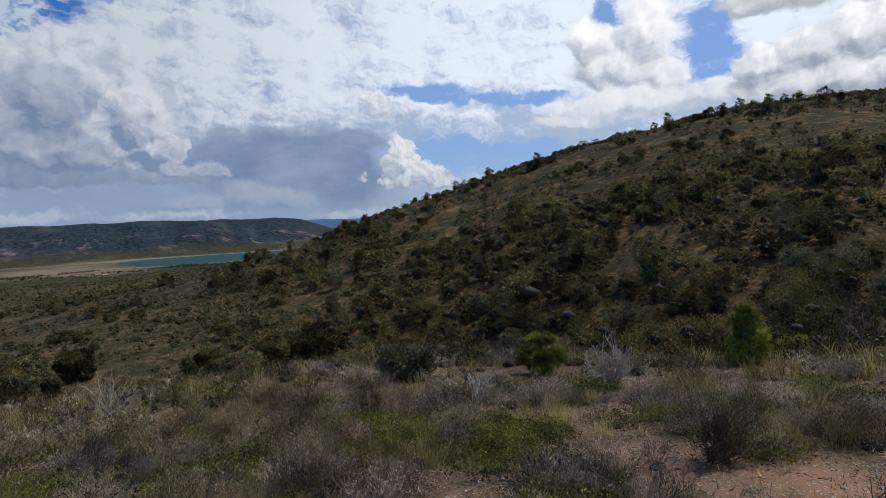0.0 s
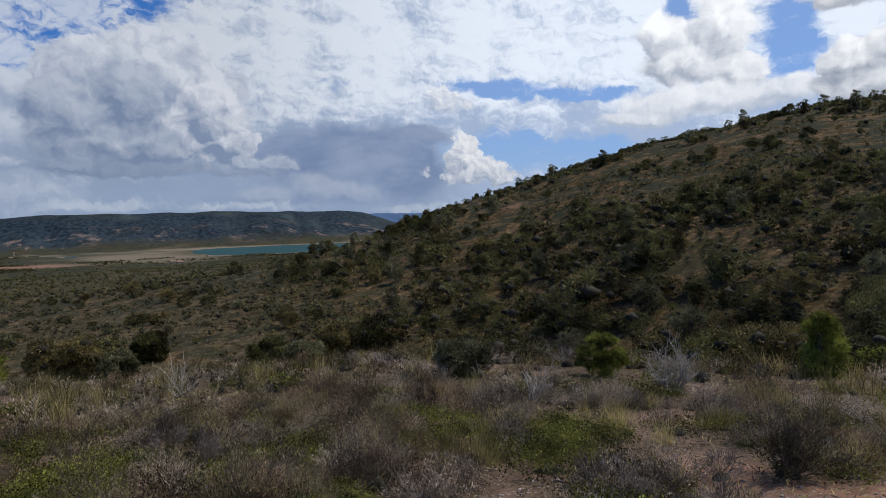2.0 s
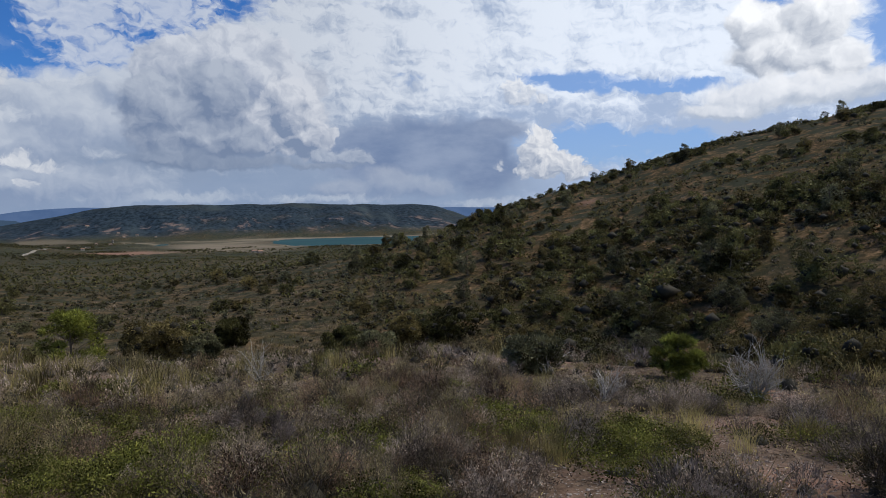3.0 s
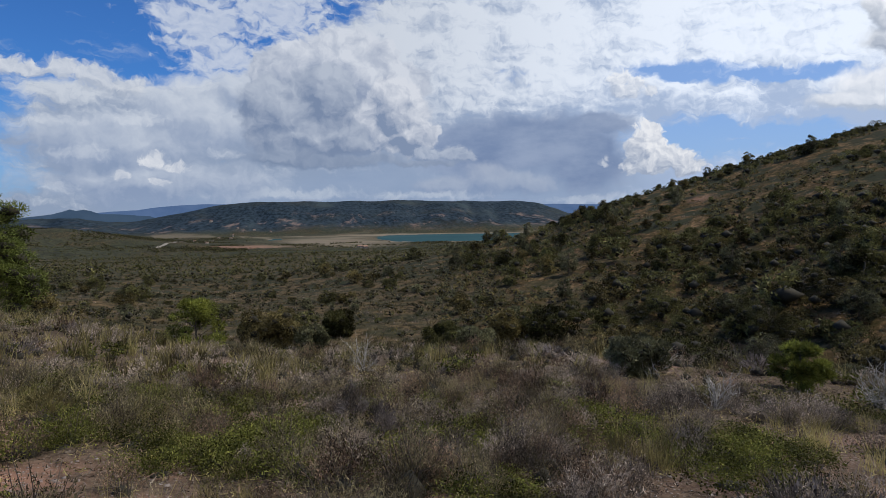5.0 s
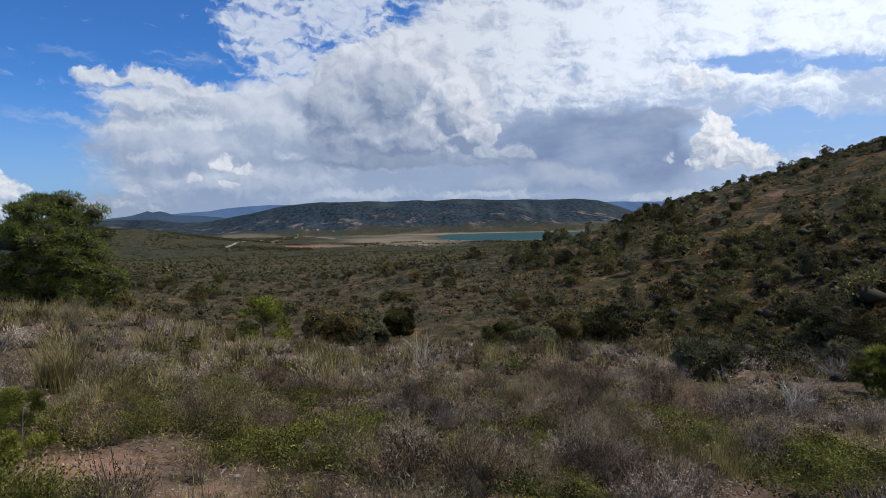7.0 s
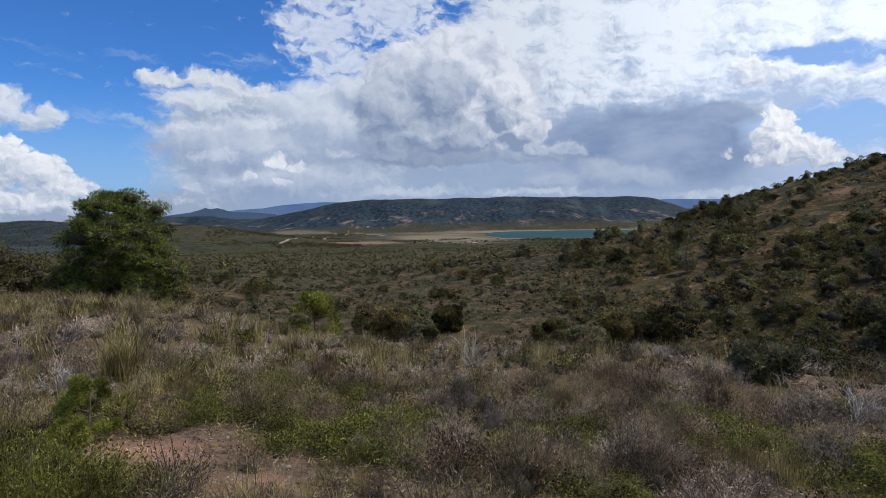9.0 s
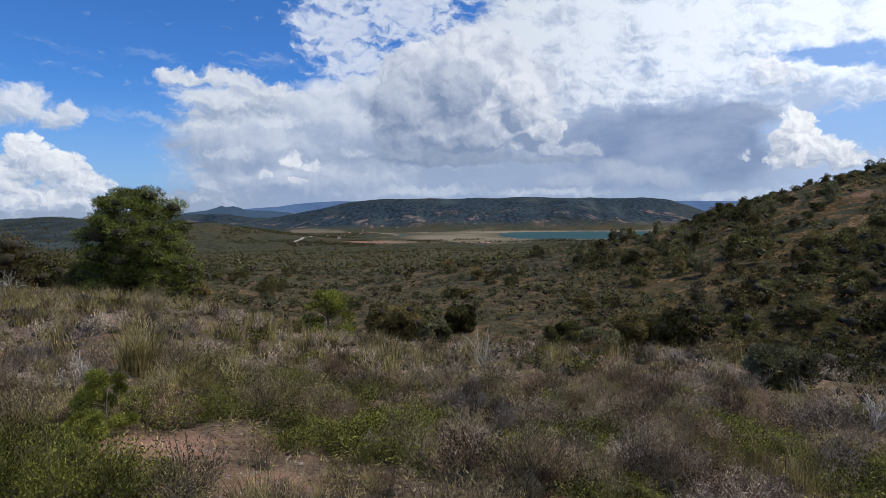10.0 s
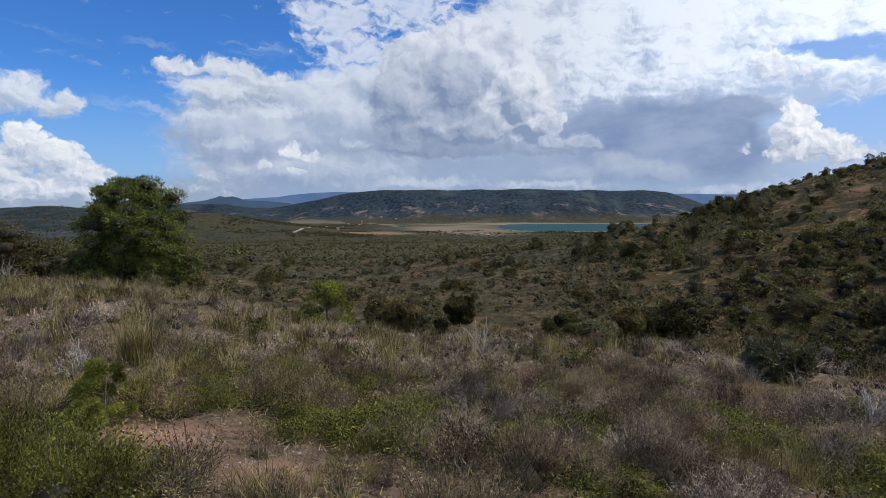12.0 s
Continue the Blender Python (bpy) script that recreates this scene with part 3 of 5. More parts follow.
def build_ground():
    fine = np.arange(-54, 90, 0.36)
    coarse = np.concatenate([np.arange(-180, -54, 3.0), np.arange(90, 180, 3.0)])
    az = np.sort(np.concatenate([fine, coarse]))
    rr = np.concatenate([np.geomspace(0.4, 30, 130), np.geomspace(30.5, 4780, 235)])
    A, Rr = np.meshgrid(np.radians(az), rr, indexing="ij")
    x, y = -Rr * np.sin(A), Rr * np.cos(A)
    z = height(x, y)
    n, m = A.shape
    idx = np.arange(n * m).reshape(n, m)
    nxt = np.roll(idx, -1, axis=0)
    quads = np.stack([idx[:, :-1], idx[:, 1:], nxt[:, 1:], nxt[:, :-1]], -1).reshape(-1, 4)
    verts = np.stack([x, y, z], -1).reshape(-1, 3)
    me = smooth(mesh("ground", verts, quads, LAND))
    # the middle, under the camera
    bm = bmesh.new()
    bm.from_mesh(me)
    bm.verts.ensure_lookup_table()
    middle = bm.faces.new([bm.verts[i] for i in idx[:, 0]])
    middle.normal_update()
    if middle.normal.z < 0:
        middle.normal_flip()
    bm.to_mesh(me)
    bm.free()
    deg = np.degrees(A)
    n1 = smooth_noise(x / 160, y / 160, 41)
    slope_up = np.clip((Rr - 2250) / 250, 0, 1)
    cover = {
        "far": np.clip((Rr - 24) / 40, 0, 1) * np.where(Rr > 120, 1.0, 0.6),
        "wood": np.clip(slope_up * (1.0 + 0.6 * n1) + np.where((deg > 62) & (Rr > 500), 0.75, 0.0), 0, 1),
        "rock": np.clip(slope_up * np.clip((3000 - Rr) / 300, 0, 1) + np.where((Rr > 1150) & (Rr < 1700) & (deg > 46), 0.9, 0), 0, 1),
        "bed": np.where((Rr > 700) & (Rr < 2300) & (deg < 47), np.clip((LAKE + 2.2 + 3 * n1 - z) / 1.5, 0, 1) * np.where((deg > 31) & (Rr < 2000), np.clip(0.45 + 1.6 * smooth_noise(x / 90, y / 60, 77), 0.1, 0.9), 1.0), 0.0) + np.where((np.abs(deg - 48.5) < 2.2 + n1) & (Rr > 2050) & (Rr < 2300), np.clip(0.25 + 0.8 * n1, 0, 0.5), 0),
        "flats": np.clip(1.3 - np.hypot((deg - 35.5) / 5.5, (Rr - 1560) / 430) * 1.1 + 0.9 * n1 + 0.5 * smooth_noise(x / 70, y / 200, 79), 0, 0.85) * (deg > 24),
        "red": np.clip(2.0 - np.minimum.reduce([np.hypot((deg - 42.6 - 3 * n1) / 4.2, (Rr - 1120) / 140), np.hypot((deg + 23.3) / 1.9, (Rr - 50) / 5) + 0.5 * n1, np.hypot((deg - 2.5) / 2.0, (Rr - 148) / 7) + n1]) * 1.6, 0, 1) * 0.9,
        "scrub": np.clip((deg - 17 - 5 * smooth_noise(x / 40, y / 40, 83)) / 8, 0, 1) * np.clip((Rr - 35) / 40, 0, 1),
        "plain": np.clip((Rr - 450) / 300, 0, 1),
        "bare": np.where(Rr < 40, bareness(x, y), 0.4),
    }
    for name, values in cover.items():
        a = me.attributes.new(name, "FLOAT", "POINT")
        a.data.foreach_set("value", np.asarray(values, np.float32).ravel())
    tagged(new("ground", me), "dry stony scrubland hills falling to a reservoir valley", "ground", kind="structure")


build_ground()


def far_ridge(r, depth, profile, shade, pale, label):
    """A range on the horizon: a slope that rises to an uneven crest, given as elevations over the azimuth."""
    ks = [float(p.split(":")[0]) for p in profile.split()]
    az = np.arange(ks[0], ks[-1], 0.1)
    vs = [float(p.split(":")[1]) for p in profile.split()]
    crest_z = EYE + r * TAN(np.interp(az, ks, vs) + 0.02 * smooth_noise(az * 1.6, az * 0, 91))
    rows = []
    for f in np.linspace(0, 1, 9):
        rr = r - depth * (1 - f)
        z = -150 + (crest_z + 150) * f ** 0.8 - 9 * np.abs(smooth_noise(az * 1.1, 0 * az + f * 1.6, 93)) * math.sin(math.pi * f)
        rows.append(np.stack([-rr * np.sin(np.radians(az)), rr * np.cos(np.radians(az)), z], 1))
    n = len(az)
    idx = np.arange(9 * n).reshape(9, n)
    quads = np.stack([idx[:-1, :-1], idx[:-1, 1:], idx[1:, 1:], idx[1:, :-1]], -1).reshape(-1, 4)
    # distance haze painted as a blue glow that the slope itself gives off
    m, N = material("haze_blue_glow")
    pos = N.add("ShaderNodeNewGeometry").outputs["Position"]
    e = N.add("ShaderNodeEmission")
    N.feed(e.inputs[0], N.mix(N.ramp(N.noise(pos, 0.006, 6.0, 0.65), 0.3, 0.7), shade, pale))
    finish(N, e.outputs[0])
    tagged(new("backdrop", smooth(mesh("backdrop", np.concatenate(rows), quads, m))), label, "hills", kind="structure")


far_ridge(4700, 300, "2:0.5 8:0.56 11.3:0.6 15.6:0.72 20:0.5 40:0.6 45:1.05 46.5:1.08 48.5:1.0 50.5:0.84 52:0.62 53.9:0.52 58:0.2 61:-0.05 66:-0.3", (0.085, 0.150, 0.300), (0.115, 0.185, 0.345), "far table mountain, a glowing backdrop in pale haze blue")
far_ridge(4250, 200, "49:-0.6 51:0.1 53.4:0.30 54.7:0.34 55.3:0.58 55.8:0.72 56.1:0.66 56.4:0.62 56.8:0.73 57.3:0.55 58:0.36 59.6:0.16 61:-0.1 63:-0.6", (0.050, 0.088, 0.150), (0.066, 0.108, 0.175), "twin-peaked hill before the horizon, a glowing backdrop in dark haze blue")


def build_water():
    A, Rr = np.meshgrid(np.radians(np.linspace(8, 44, 40)), np.linspace(1250, 2250, 12), indexing="ij")
    idx = np.arange(A.size).reshape(A.shape)
    quads = np.stack([idx[:-1, :-1], idx[:-1, 1:], idx[1:, 1:], idx[1:, :-1]], -1).reshape(-1, 4)
    verts = np.stack([-Rr * np.sin(A), Rr * np.cos(A), np.full_like(A, LAKE)], -1).reshape(-1, 3)
    tagged(new("water", mesh("water", verts, quads, WATER)), "still green-blue reservoir water below bare banks", "water", kind="structure")


build_water()

# ---------------------------------------------------------------- plants
rng = np.random.default_rng(7)


def unit(v):
    return v / (np.linalg.norm(v, axis=-1, keepdims=True) + 1e-9)


def slips(base, way, length, width):
    """Narrow leaves or stalks: one triangle each, from base along way."""
    n = len(base)
    side = unit(np.cross(way, rng.normal(size=(n, 3)))) * (np.asarray(width).reshape(-1, 1) / 2)
    tip = base + way * np.asarray(length).reshape(-1, 1)
    v = np.stack([base - side, base + side, tip], 1).reshape(-1, 3)
    return v, np.arange(3 * n).reshape(n, 3)


def leaves(centre, out, size, aspect=0.55):
    """Broad leaves: a bent pair of triangles each."""
    n = len(centre)
    way = unit(out + 0.9 * rng.normal(size=(n, 3)))
    side = unit(np.cross(way, rng.normal(size=(n, 3))))
    s = np.asarray(size).reshape(-1, 1)
    a, b = centre - way * s * 0.5, centre + way * s * 0.5
    w = side * s * aspect * 0.5
    v = np.stack([a, centre + w, b, centre - w], 1).reshape(-1, 3)
    i = 4 * np.arange(n)[:, None]
    return v, np.concatenate([i + [0, 1, 2], i + [0, 2, 3]])


def tube(points, radii, sides=4):
    """A tapered stem through points."""
    points = np.asarray(points, float)
    v, t = [], []
    for k, (p, r) in enumerate(zip(points, radii)):
        d = points[min(k + 1, len(points) - 1)] - points[max(k - 1, 0)]
        d = d / (np.linalg.norm(d) + 1e-9)
        s = np.cross(d, (0.31, 0.95, 0.11))
        s /= np.linalg.norm(s) + 1e-9
        u = np.cross(d, s)
        for j in range(sides):
            a = 2 * math.pi * j / sides
            v.append(p + r * (math.cos(a) * s + math.sin(a) * u))
    for k in range(len(points) - 1):
        for j in range(sides):
            a, b = k * sides + j, k * sides + (j + 1) % sides
            t += [(a, b, b + sides), (a, b + sides, a + sides)]
    return np.array(v), np.array(t)


def branching(start, way, length, radius, depth, forks=3, spread=0.6, bend=0.25, sides=3):
    """A limb with its branches, as stems."""
    pieces = []
    pts, p, d = [np.array(start, float)], np.array(start, float), np.array(way, float)
    steps = 4
    for k in range(steps):
        d = d + rng.normal(size=3) * bend
        d /= np.linalg.norm(d)
        p = p + d * length / steps
        pts.append(p)
    tip = 0.25 if depth == 0 else 0.55
    pieces.append(tube(pts, np.linspace(radius, radius * tip, steps + 1), sides))
    ends = [(pts[-1], d)]
    if depth:
        for k in range(forks):
            q = pts[rng.integers(2, steps + 1)]
            w = d + rng.normal(size=3) * spread + np.array([0, 0, 0.15])
            w /= np.linalg.norm(w)
            sub, e = branching(q, w, length * rng.uniform(0.5, 0.8), radius * 0.55, depth - 1, forks, spread, bend, sides)
            pieces += sub
            ends += e
    return pieces, ends


def dome_dirs(n, low=0.05):
    d = unit(rng.normal(size=(n, 3)))
    d[:, 2] = np.abs(d[:, 2]) + low
    return unit(d)


def low_shrub(n, radius, high, length, width, rays=26, ragged=0.35, tidy=0.9):
    """A twiggy dwarf shrub: many rays from the root, each with small narrow leaves crowded along its outer part."""
    ray = dome_dirs(rays, 0.35)
    reach = rng.uniform(1 - ragged, 1.12, rays)
    k = rng.integers(0, rays, n)
    f = rng.uniform(0.42, 1.0, n) ** 0.6
    shape = np.array([radius, radius, high])
    base = ray[k] * (reach[k] * f)[:, None] * shape + rng.normal(size=(n, 3)) * 0.015 * radius / 0.25
    base[:, 2] = np.maximum(base[:, 2], 0.0)
    way = unit(ray[k] * [0.8, 0.8, 1.0] * tidy + 0.6 * rng.normal(size=(n, 3)) + [0, 0, 0.25])
    return slips(base, way, rng.uniform(0.6, 1.3, n) * length, width)


def shrub_stems(radius, high, rays=12, thick=0.006):
    out = []
    for d in dome_dirs(rays, 0.4):
        tip = d * [radius, radius, high] * rng.uniform(0.7, 1.4)
        mid = tip * 0.5 + rng.normal(size=3) * 0.04
        out.append(tube([np.zeros(3), mid, tip], [thick, thick * 0.7, thick * 0.3], 3))
    return join(out)


def grass_tuft(n, high, spread, width=0.006, up=1.6):
    d = dome_dirs(n, up)
    base = np.concatenate([rng.normal(size=(n, 2)) * spread * 0.3, np.zeros((n, 1))], 1)
    h = rng.uniform(0.5, 1.1, n)[:, None] * high
    mid = base + unit(d + [0, 0, 0.8]) * h * 0.55
    tip = mid + unit(d * [1.4, 1.4, 0.9]) * h * 0.5
    side = unit(np.cross(d, rng.normal(size=(n, 3)))) * width / 2
    v = np.stack([base - side, base + side, mid + side * 0.8, mid - side * 0.8, tip], 1).reshape(-1, 3)
    i = 5 * np.arange(n)[:, None]
    return v, np.concatenate([i + [0, 1, 2], i + [0, 2, 3], i + [3, 2, 4]])


def leafy_dome(n, radius, high, size, aspect=0.6, lumps=7):
    """A low leafy patch built of several lumps."""
    c = np.concatenate([rng.uniform(-0.6, 0.6, (lumps, 2)) * radius, rng.uniform(0.15, 0.6, (lumps, 1)) * high], 1)
    k = rng.integers(0, lumps, n)
    d = dome_dirs(n, -0.1)
    p = c[k] + d * np.array([radius, radius, high]) * rng.uniform(0.25, 0.55, (n, 1))
    p[:, 2] = np.maximum(p[:, 2], 0.01)
    return leaves(p, d, rng.uniform(0.7, 1.3, n) * size, aspect)


def crown(clumps, per, size, narrow=0.0):
    """Leaf masses round given (centre, radius) clumps, denser towards their upper skins."""
    out = []
    for c, r in clumps:
        r = np.asarray(r, float) * np.ones(3)
        d = unit(rng.normal(size=(per, 3)) + [0, 0, 0.35])
        p = np.asarray(c) + d * r * (rng.uniform(0.25, 1.0, (per, 1)) ** 0.45)
        if narrow:
            out.append(slips(p, unit(d + 0.7 * rng.normal(size=(per, 3)) + [0, 0, 0.3]), rng.uniform(0.7, 1.3, per) * size, size * narrow))
        else:
            out.append(leaves(p, d, rng.uniform(0.7, 1.3, per) * size))
    return join(out)


ICO = None


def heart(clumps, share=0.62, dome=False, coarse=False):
    """Dense twigs and their shade inside a plant: a rough dark lump in each (centre, radius) clump."""
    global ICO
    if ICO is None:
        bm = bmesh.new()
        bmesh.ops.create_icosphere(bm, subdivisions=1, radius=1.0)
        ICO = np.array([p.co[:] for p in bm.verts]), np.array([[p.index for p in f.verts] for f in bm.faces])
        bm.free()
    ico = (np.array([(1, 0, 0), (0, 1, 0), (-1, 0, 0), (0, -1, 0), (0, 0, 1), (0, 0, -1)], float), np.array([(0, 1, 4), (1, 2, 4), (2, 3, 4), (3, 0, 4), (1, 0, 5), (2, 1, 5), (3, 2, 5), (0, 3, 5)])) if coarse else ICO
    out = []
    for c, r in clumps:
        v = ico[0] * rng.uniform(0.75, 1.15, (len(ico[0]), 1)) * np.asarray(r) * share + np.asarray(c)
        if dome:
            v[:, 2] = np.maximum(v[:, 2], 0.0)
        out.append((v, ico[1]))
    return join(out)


def oak_clumps(w, h, n, trunk=0.0):
    """Clumps of a rounded, uneven crown w wide and h high, over a bare trunk of that share of its height."""
    out = []
    for k in range(n):
        d = unit(rng.normal(size=3))
        f = rng.uniform(0.5, 0.85)
        c = d * [w / 2, w / 2, h * (1 - trunk) / 2] * f + [0, 0, h * (1 + trunk) / 2 - 0.06 * h]
        out.append((c, rng.uniform(0.15, 0.26) * min(w, h) * np.array([1.15, 1.15, 0.8])))
    return out


def pine_clumps(w, h, n, skirt=0.08):
    """Tufts of a pine in uneven tiers: broad below the middle, narrowing to a rounded top."""
    out = []
    for k in range(n):
        f = rng.uniform(skirt, 0.95)
        reach = w / 2 * np.interp(f, (0, 0.12, 0.35, 0.6, 0.8, 0.93, 1.0), (0.7, 0.92, 1.0, 0.88, 0.66, 0.38, 0.1))
        a = rng.uniform(0, 2 * math.pi)
        q = reach * math.sqrt(rng.uniform(0.3, 1.0)) * (1 + 0.12 * math.sin(3 * a + 9 * f))
        out.append((np.array([q * math.cos(a), q * math.sin(a), h * f]), h * rng.uniform(0.07, 0.12) * np.array([1.25, 1.25, 0.8])))
    return out


def tiered_pine(w, h, tiers):
    """Cushions of a grown pine: whorls of flattened lobes, with dark gaps between the tiers."""
    out = []
    for k in range(tiers):
        f = 0.10 + 0.84 * k / (tiers - 1)
        reach = w / 2 * np.interp(f, (0, 0.12, 0.35, 0.6, 0.8, 0.93, 1.0), (0.66, 0.9, 1.0, 1.0, 0.84, 0.55, 0.15))
        n = max(3, round(9 * reach / (w / 2)))
        for j in range(n):
            a = 2 * math.pi * (j + 0.5 * (k % 2) + rng.uniform(-0.25, 0.25)) / n
            q = reach * rng.uniform(0.5, 1.0)
            size = h * rng.uniform(0.075, 0.115) * (0.75 + 0.35 * reach / (w / 2))
            out.append((np.array([q * math.cos(a), q * math.sin(a), h * (f + rng.uniform(-0.035, 0.035))]), size * np.array([1.2, 1.2, 0.72]) * rng.uniform(0.7, 1.15)))
        out.append((np.array([0, 0, h * f]), np.array([reach * 0.5, reach * 0.5, h * 0.05])))
    return out


def limbs(clumps, radius, base=0.12):
    """A trunk with limbs reaching to clumps."""
    top = max(c[2] for c, _ in clumps)
    lean = rng.normal(size=2) * 0.04 * top
    trunk = [np.array([lean[0] * f * 2, lean[1] * f * 2, top * f - (0.15 if f == 0 else 0)]) for f in (0, 0.25, 0.5, 0.75, 0.95)]
    out = [tube(trunk, [radius, radius * 0.85, radius * 0.6, radius * 0.4, radius * 0.12], 6)]
    for c, _ in clumps:
        f = min(0.85, max(base, c[2] / top - 0.2))
        s = np.array([lean[0] * f * 2, lean[1] * f * 2, top * f])
        out.append(tube([s, (s + c) / 2 + rng.normal(size=3) * 0.04 * top, c], [radius * 0.3, radius * 0.2, radius * 0.06], 3))
    return join(out)


def small_plant(name, twigs, leaf, leaf_mat, label, category, core=None):
    """A dwarf shrub or tuft: its foliage with the shade-dark heart, and its stems."""
    if twigs is None and core is None:
        return tagged(new(name, mesh(name, *leaf, leaf_mat)), label, category)
    return plant(name, "stem", twigs, TWIG, "foliage", leaf, leaf_mat, label, category, core=core)


def plant(name, stem_name, stem, stem_mat, leaf_name, leaf, leaf_mat, label, category, group="", core=None):
    """A plant out of its wood and its leaves, at the origin; the wood is the thing, the leaves its part."""
    ob = new(name)
    tagged(ob, label, category, group)
    if stem is not None:
        w = new(stem_name, mesh(stem_name, *stem, stem_mat))
        w.parent = ob
    pieces = [p for p in (leaf, core) if p is not None]
    slots = np.concatenate([np.full(len(p[1]), k) for k, p in enumerate(pieces)])
    f = new(leaf_name, mesh(leaf_name, *join(pieces), leaf_mat, HEART_SHADE, slots=slots))
    f.parent = ob
    return ob


def foot(az, el):
    """How far away the ground meets the line of sight at that azimuth and elevation."""
    r = np.arange(2.0, 70.0, 0.05)
    a = math.radians(az)
    z = height(-r * math.sin(a), r * math.cos(a))
    hit = np.nonzero(EYE + r * math.tan(math.radians(el)) <= z)[0]
    return float(r[hit[0]]) if len(hit) else 30.0


def place(ob, az, r, size=1.0, turn=0.0, sink=0.02):
    p = at(az, r)
    if r < 24:
        TAKEN.append((p.x, p.y, 0.034 * r + 0.1))
        for back in (0.06, 0.12):
            TAKEN.append((p.x * (1 - back), p.y * (1 - back), 0.03 * r))
    ob.matrix_basis = pose(p.x, p.y, p.z - sink, 0, 0, turn) @ Matrix.Diagonal((size, size, size, 1))
    return ob


def spread(n, az0, az1, r0, r1, keep=None, seed=1):
    """Random places in a stretch of the plan, evenly over its area."""
    g = np.random.default_rng(seed)
    a = np.radians(g.uniform(az0, az1, n))
    r = np.sqrt(g.uniform(r0 * r0, r1 * r1, n))
    x, y = -r * np.sin(a), r * np.cos(a)
    if keep is not None:
        ok = keep(x, y, np.degrees(a), r, g)
        x, y = x[ok], y[ok]
    return np.stack([x, y, height(x, y)], 1)


def scatter_things(protos, points, sizes, group, seed, flat=0.0):
    """Copies of the prototypes at the points; each prototype itself stands at the first of its points."""
    g = np.random.default_rng(seed)
    used = set()
    for p, s in zip(points, sizes):
        k = int(g.integers(len(protos)))
        turn = float(g.uniform(0, 360))
        m = pose(p[0], p[1], p[2] - 0.04 * s, float(g.normal() * flat), float(g.normal() * flat), turn)
        tagged(protos[k], group=group)
        if k not in used:
            used.add(k)
            protos[k].matrix_basis = m
        else:
            copy_thing(protos[k], m @ Matrix.Diagonal((s, s, s * float(g.uniform(0.85, 1.15)), 1)))
    for k, ob in enumerate(protos):
        if k not in used:
            for o in (*ob.children_recursive, ob):
                bpy.data.objects.remove(o)


def stuff(name, templates, points, sizes, mat, label, category, seed):
    g = np.random.default_rng(seed)
    v, t, slots = strew(templates, points, sizes, g.uniform(0, 6.28, len(points)), g.integers(0, len(templates), len(points)))
    return tagged(new(name, mesh(name, v, t, mat, HEART_SHADE, slots=slots)), label, category, kind="stuff")


def bush(w, h, n, per, leaf):
    """A far bush for strewing: its leaves, and its heart."""
    return crown(oak_clumps(w, h, n), per, leaf, 0.75), heart([((0, 0, h * 0.42), np.array([w * 0.5, w * 0.5, h * 0.5]))], 0.5, coarse=True)


# ---------------------------------------------------------------- trees and bushes of the slopes
def oak_tree(w, h, clumps, per, leaf, mat, label, name="oak_tree"):
    cl = oak_clumps(w, h, clumps)
    return plant(name, "trunk", limbs(cl, 0.035 * h), BARK, "crown", crown(cl, per, leaf, 0.75), mat, label, "tree", core=heart(cl[::2], 0.45))


def small_pine(w, h, clumps, per, leaf, mat, label, name="pine_tree"):
    cl = pine_clumps(w, h, clumps)
    return plant(name, "trunk", limbs(cl, 0.025 * h), BARK, "crown", crown(cl, per, leaf, 0.3), mat, label, "tree", core=heart(cl[::3], 0.4))


gully_oaks = [oak_tree(w, h, 30, 150, 0.105, m, l) for w, h, m, l in (
    (3.4, 3.2, OAK, "dark green holm oak in the gully"), (4.4, 3.6, OAK, "broad dark holm oak in the gully"),
    (3.0, 3.6, OLIVE_OAK, "dusty olive-brown oak in the gully"), (3.8, 3.0, OAK, "low spreading dark holm oak"),
    (2.6, 3.0, JUNIPER, "grey-green juniper among dark oaks"))]
def in_gully(x, y, az, r, g):
    return (r > 21 + 5 * g.uniform(size=len(r))) & (g.uniform(size=len(r)) < np.where(r < 60, 0.95, 0.5)) & ~((np.abs(az + 23) < 1.8) & (r > 30))
pts = spread(170, -46, 9, 23, 75, in_gully, 11)
scatter_things(gully_oaks, pts, rng.uniform(0.7, 1.35, len(pts)), "oaks in the gully", 12)

hill_trees = [oak_tree(3.0, 2.4, 16, 100, 0.20, OAK, "dark holm oak on the dry hillside"), oak_tree(3.8, 2.6, 18, 100, 0.20, OAK, "broad dark oak on the dry hillside"),
              oak_tree(2.2, 2.8, 14, 100, 0.19, OLIVE_OAK, "olive-green oak on the dry hillside"), small_pine(2.0, 3.2, 26, 70, 0.26, JUNIPER, "slim grey-green pine on the hillside"),
              oak_tree(1.8, 1.6, 10, 60, 0.22, JUNIPER, "grey-green juniper on the hillside", "juniper_bush")]


def on_hill(x, y, az, r, g):
    rc, _ = crest(az)
    f = r / rc
    lines = 0.5 + 0.5 * np.sin((r + 12 * smooth_noise(x / 30, y / 30, 55)) / 5.5)
    clump = smooth_noise(x / 22, y / 22, 51)
    p = np.where(f < 0.56, 0.5 + 0.4 * (clump > 0.0), 0.08 + 0.42 * (clump > 0.16)) * np.where(f > 0.62, 1.5 * lines ** 2 + 0.12, 1.0)
    p = np.where((f > 0.97) & (f < 1.01), 0.9 * (smooth_noise(az / 5, az * 0, 57) > -0.1), p)
    p = np.where(az > 8, 0.35 + 0.55 * (clump > 0.1), p)
    return (g.uniform(size=len(r)) < p) & (f < 1.01)


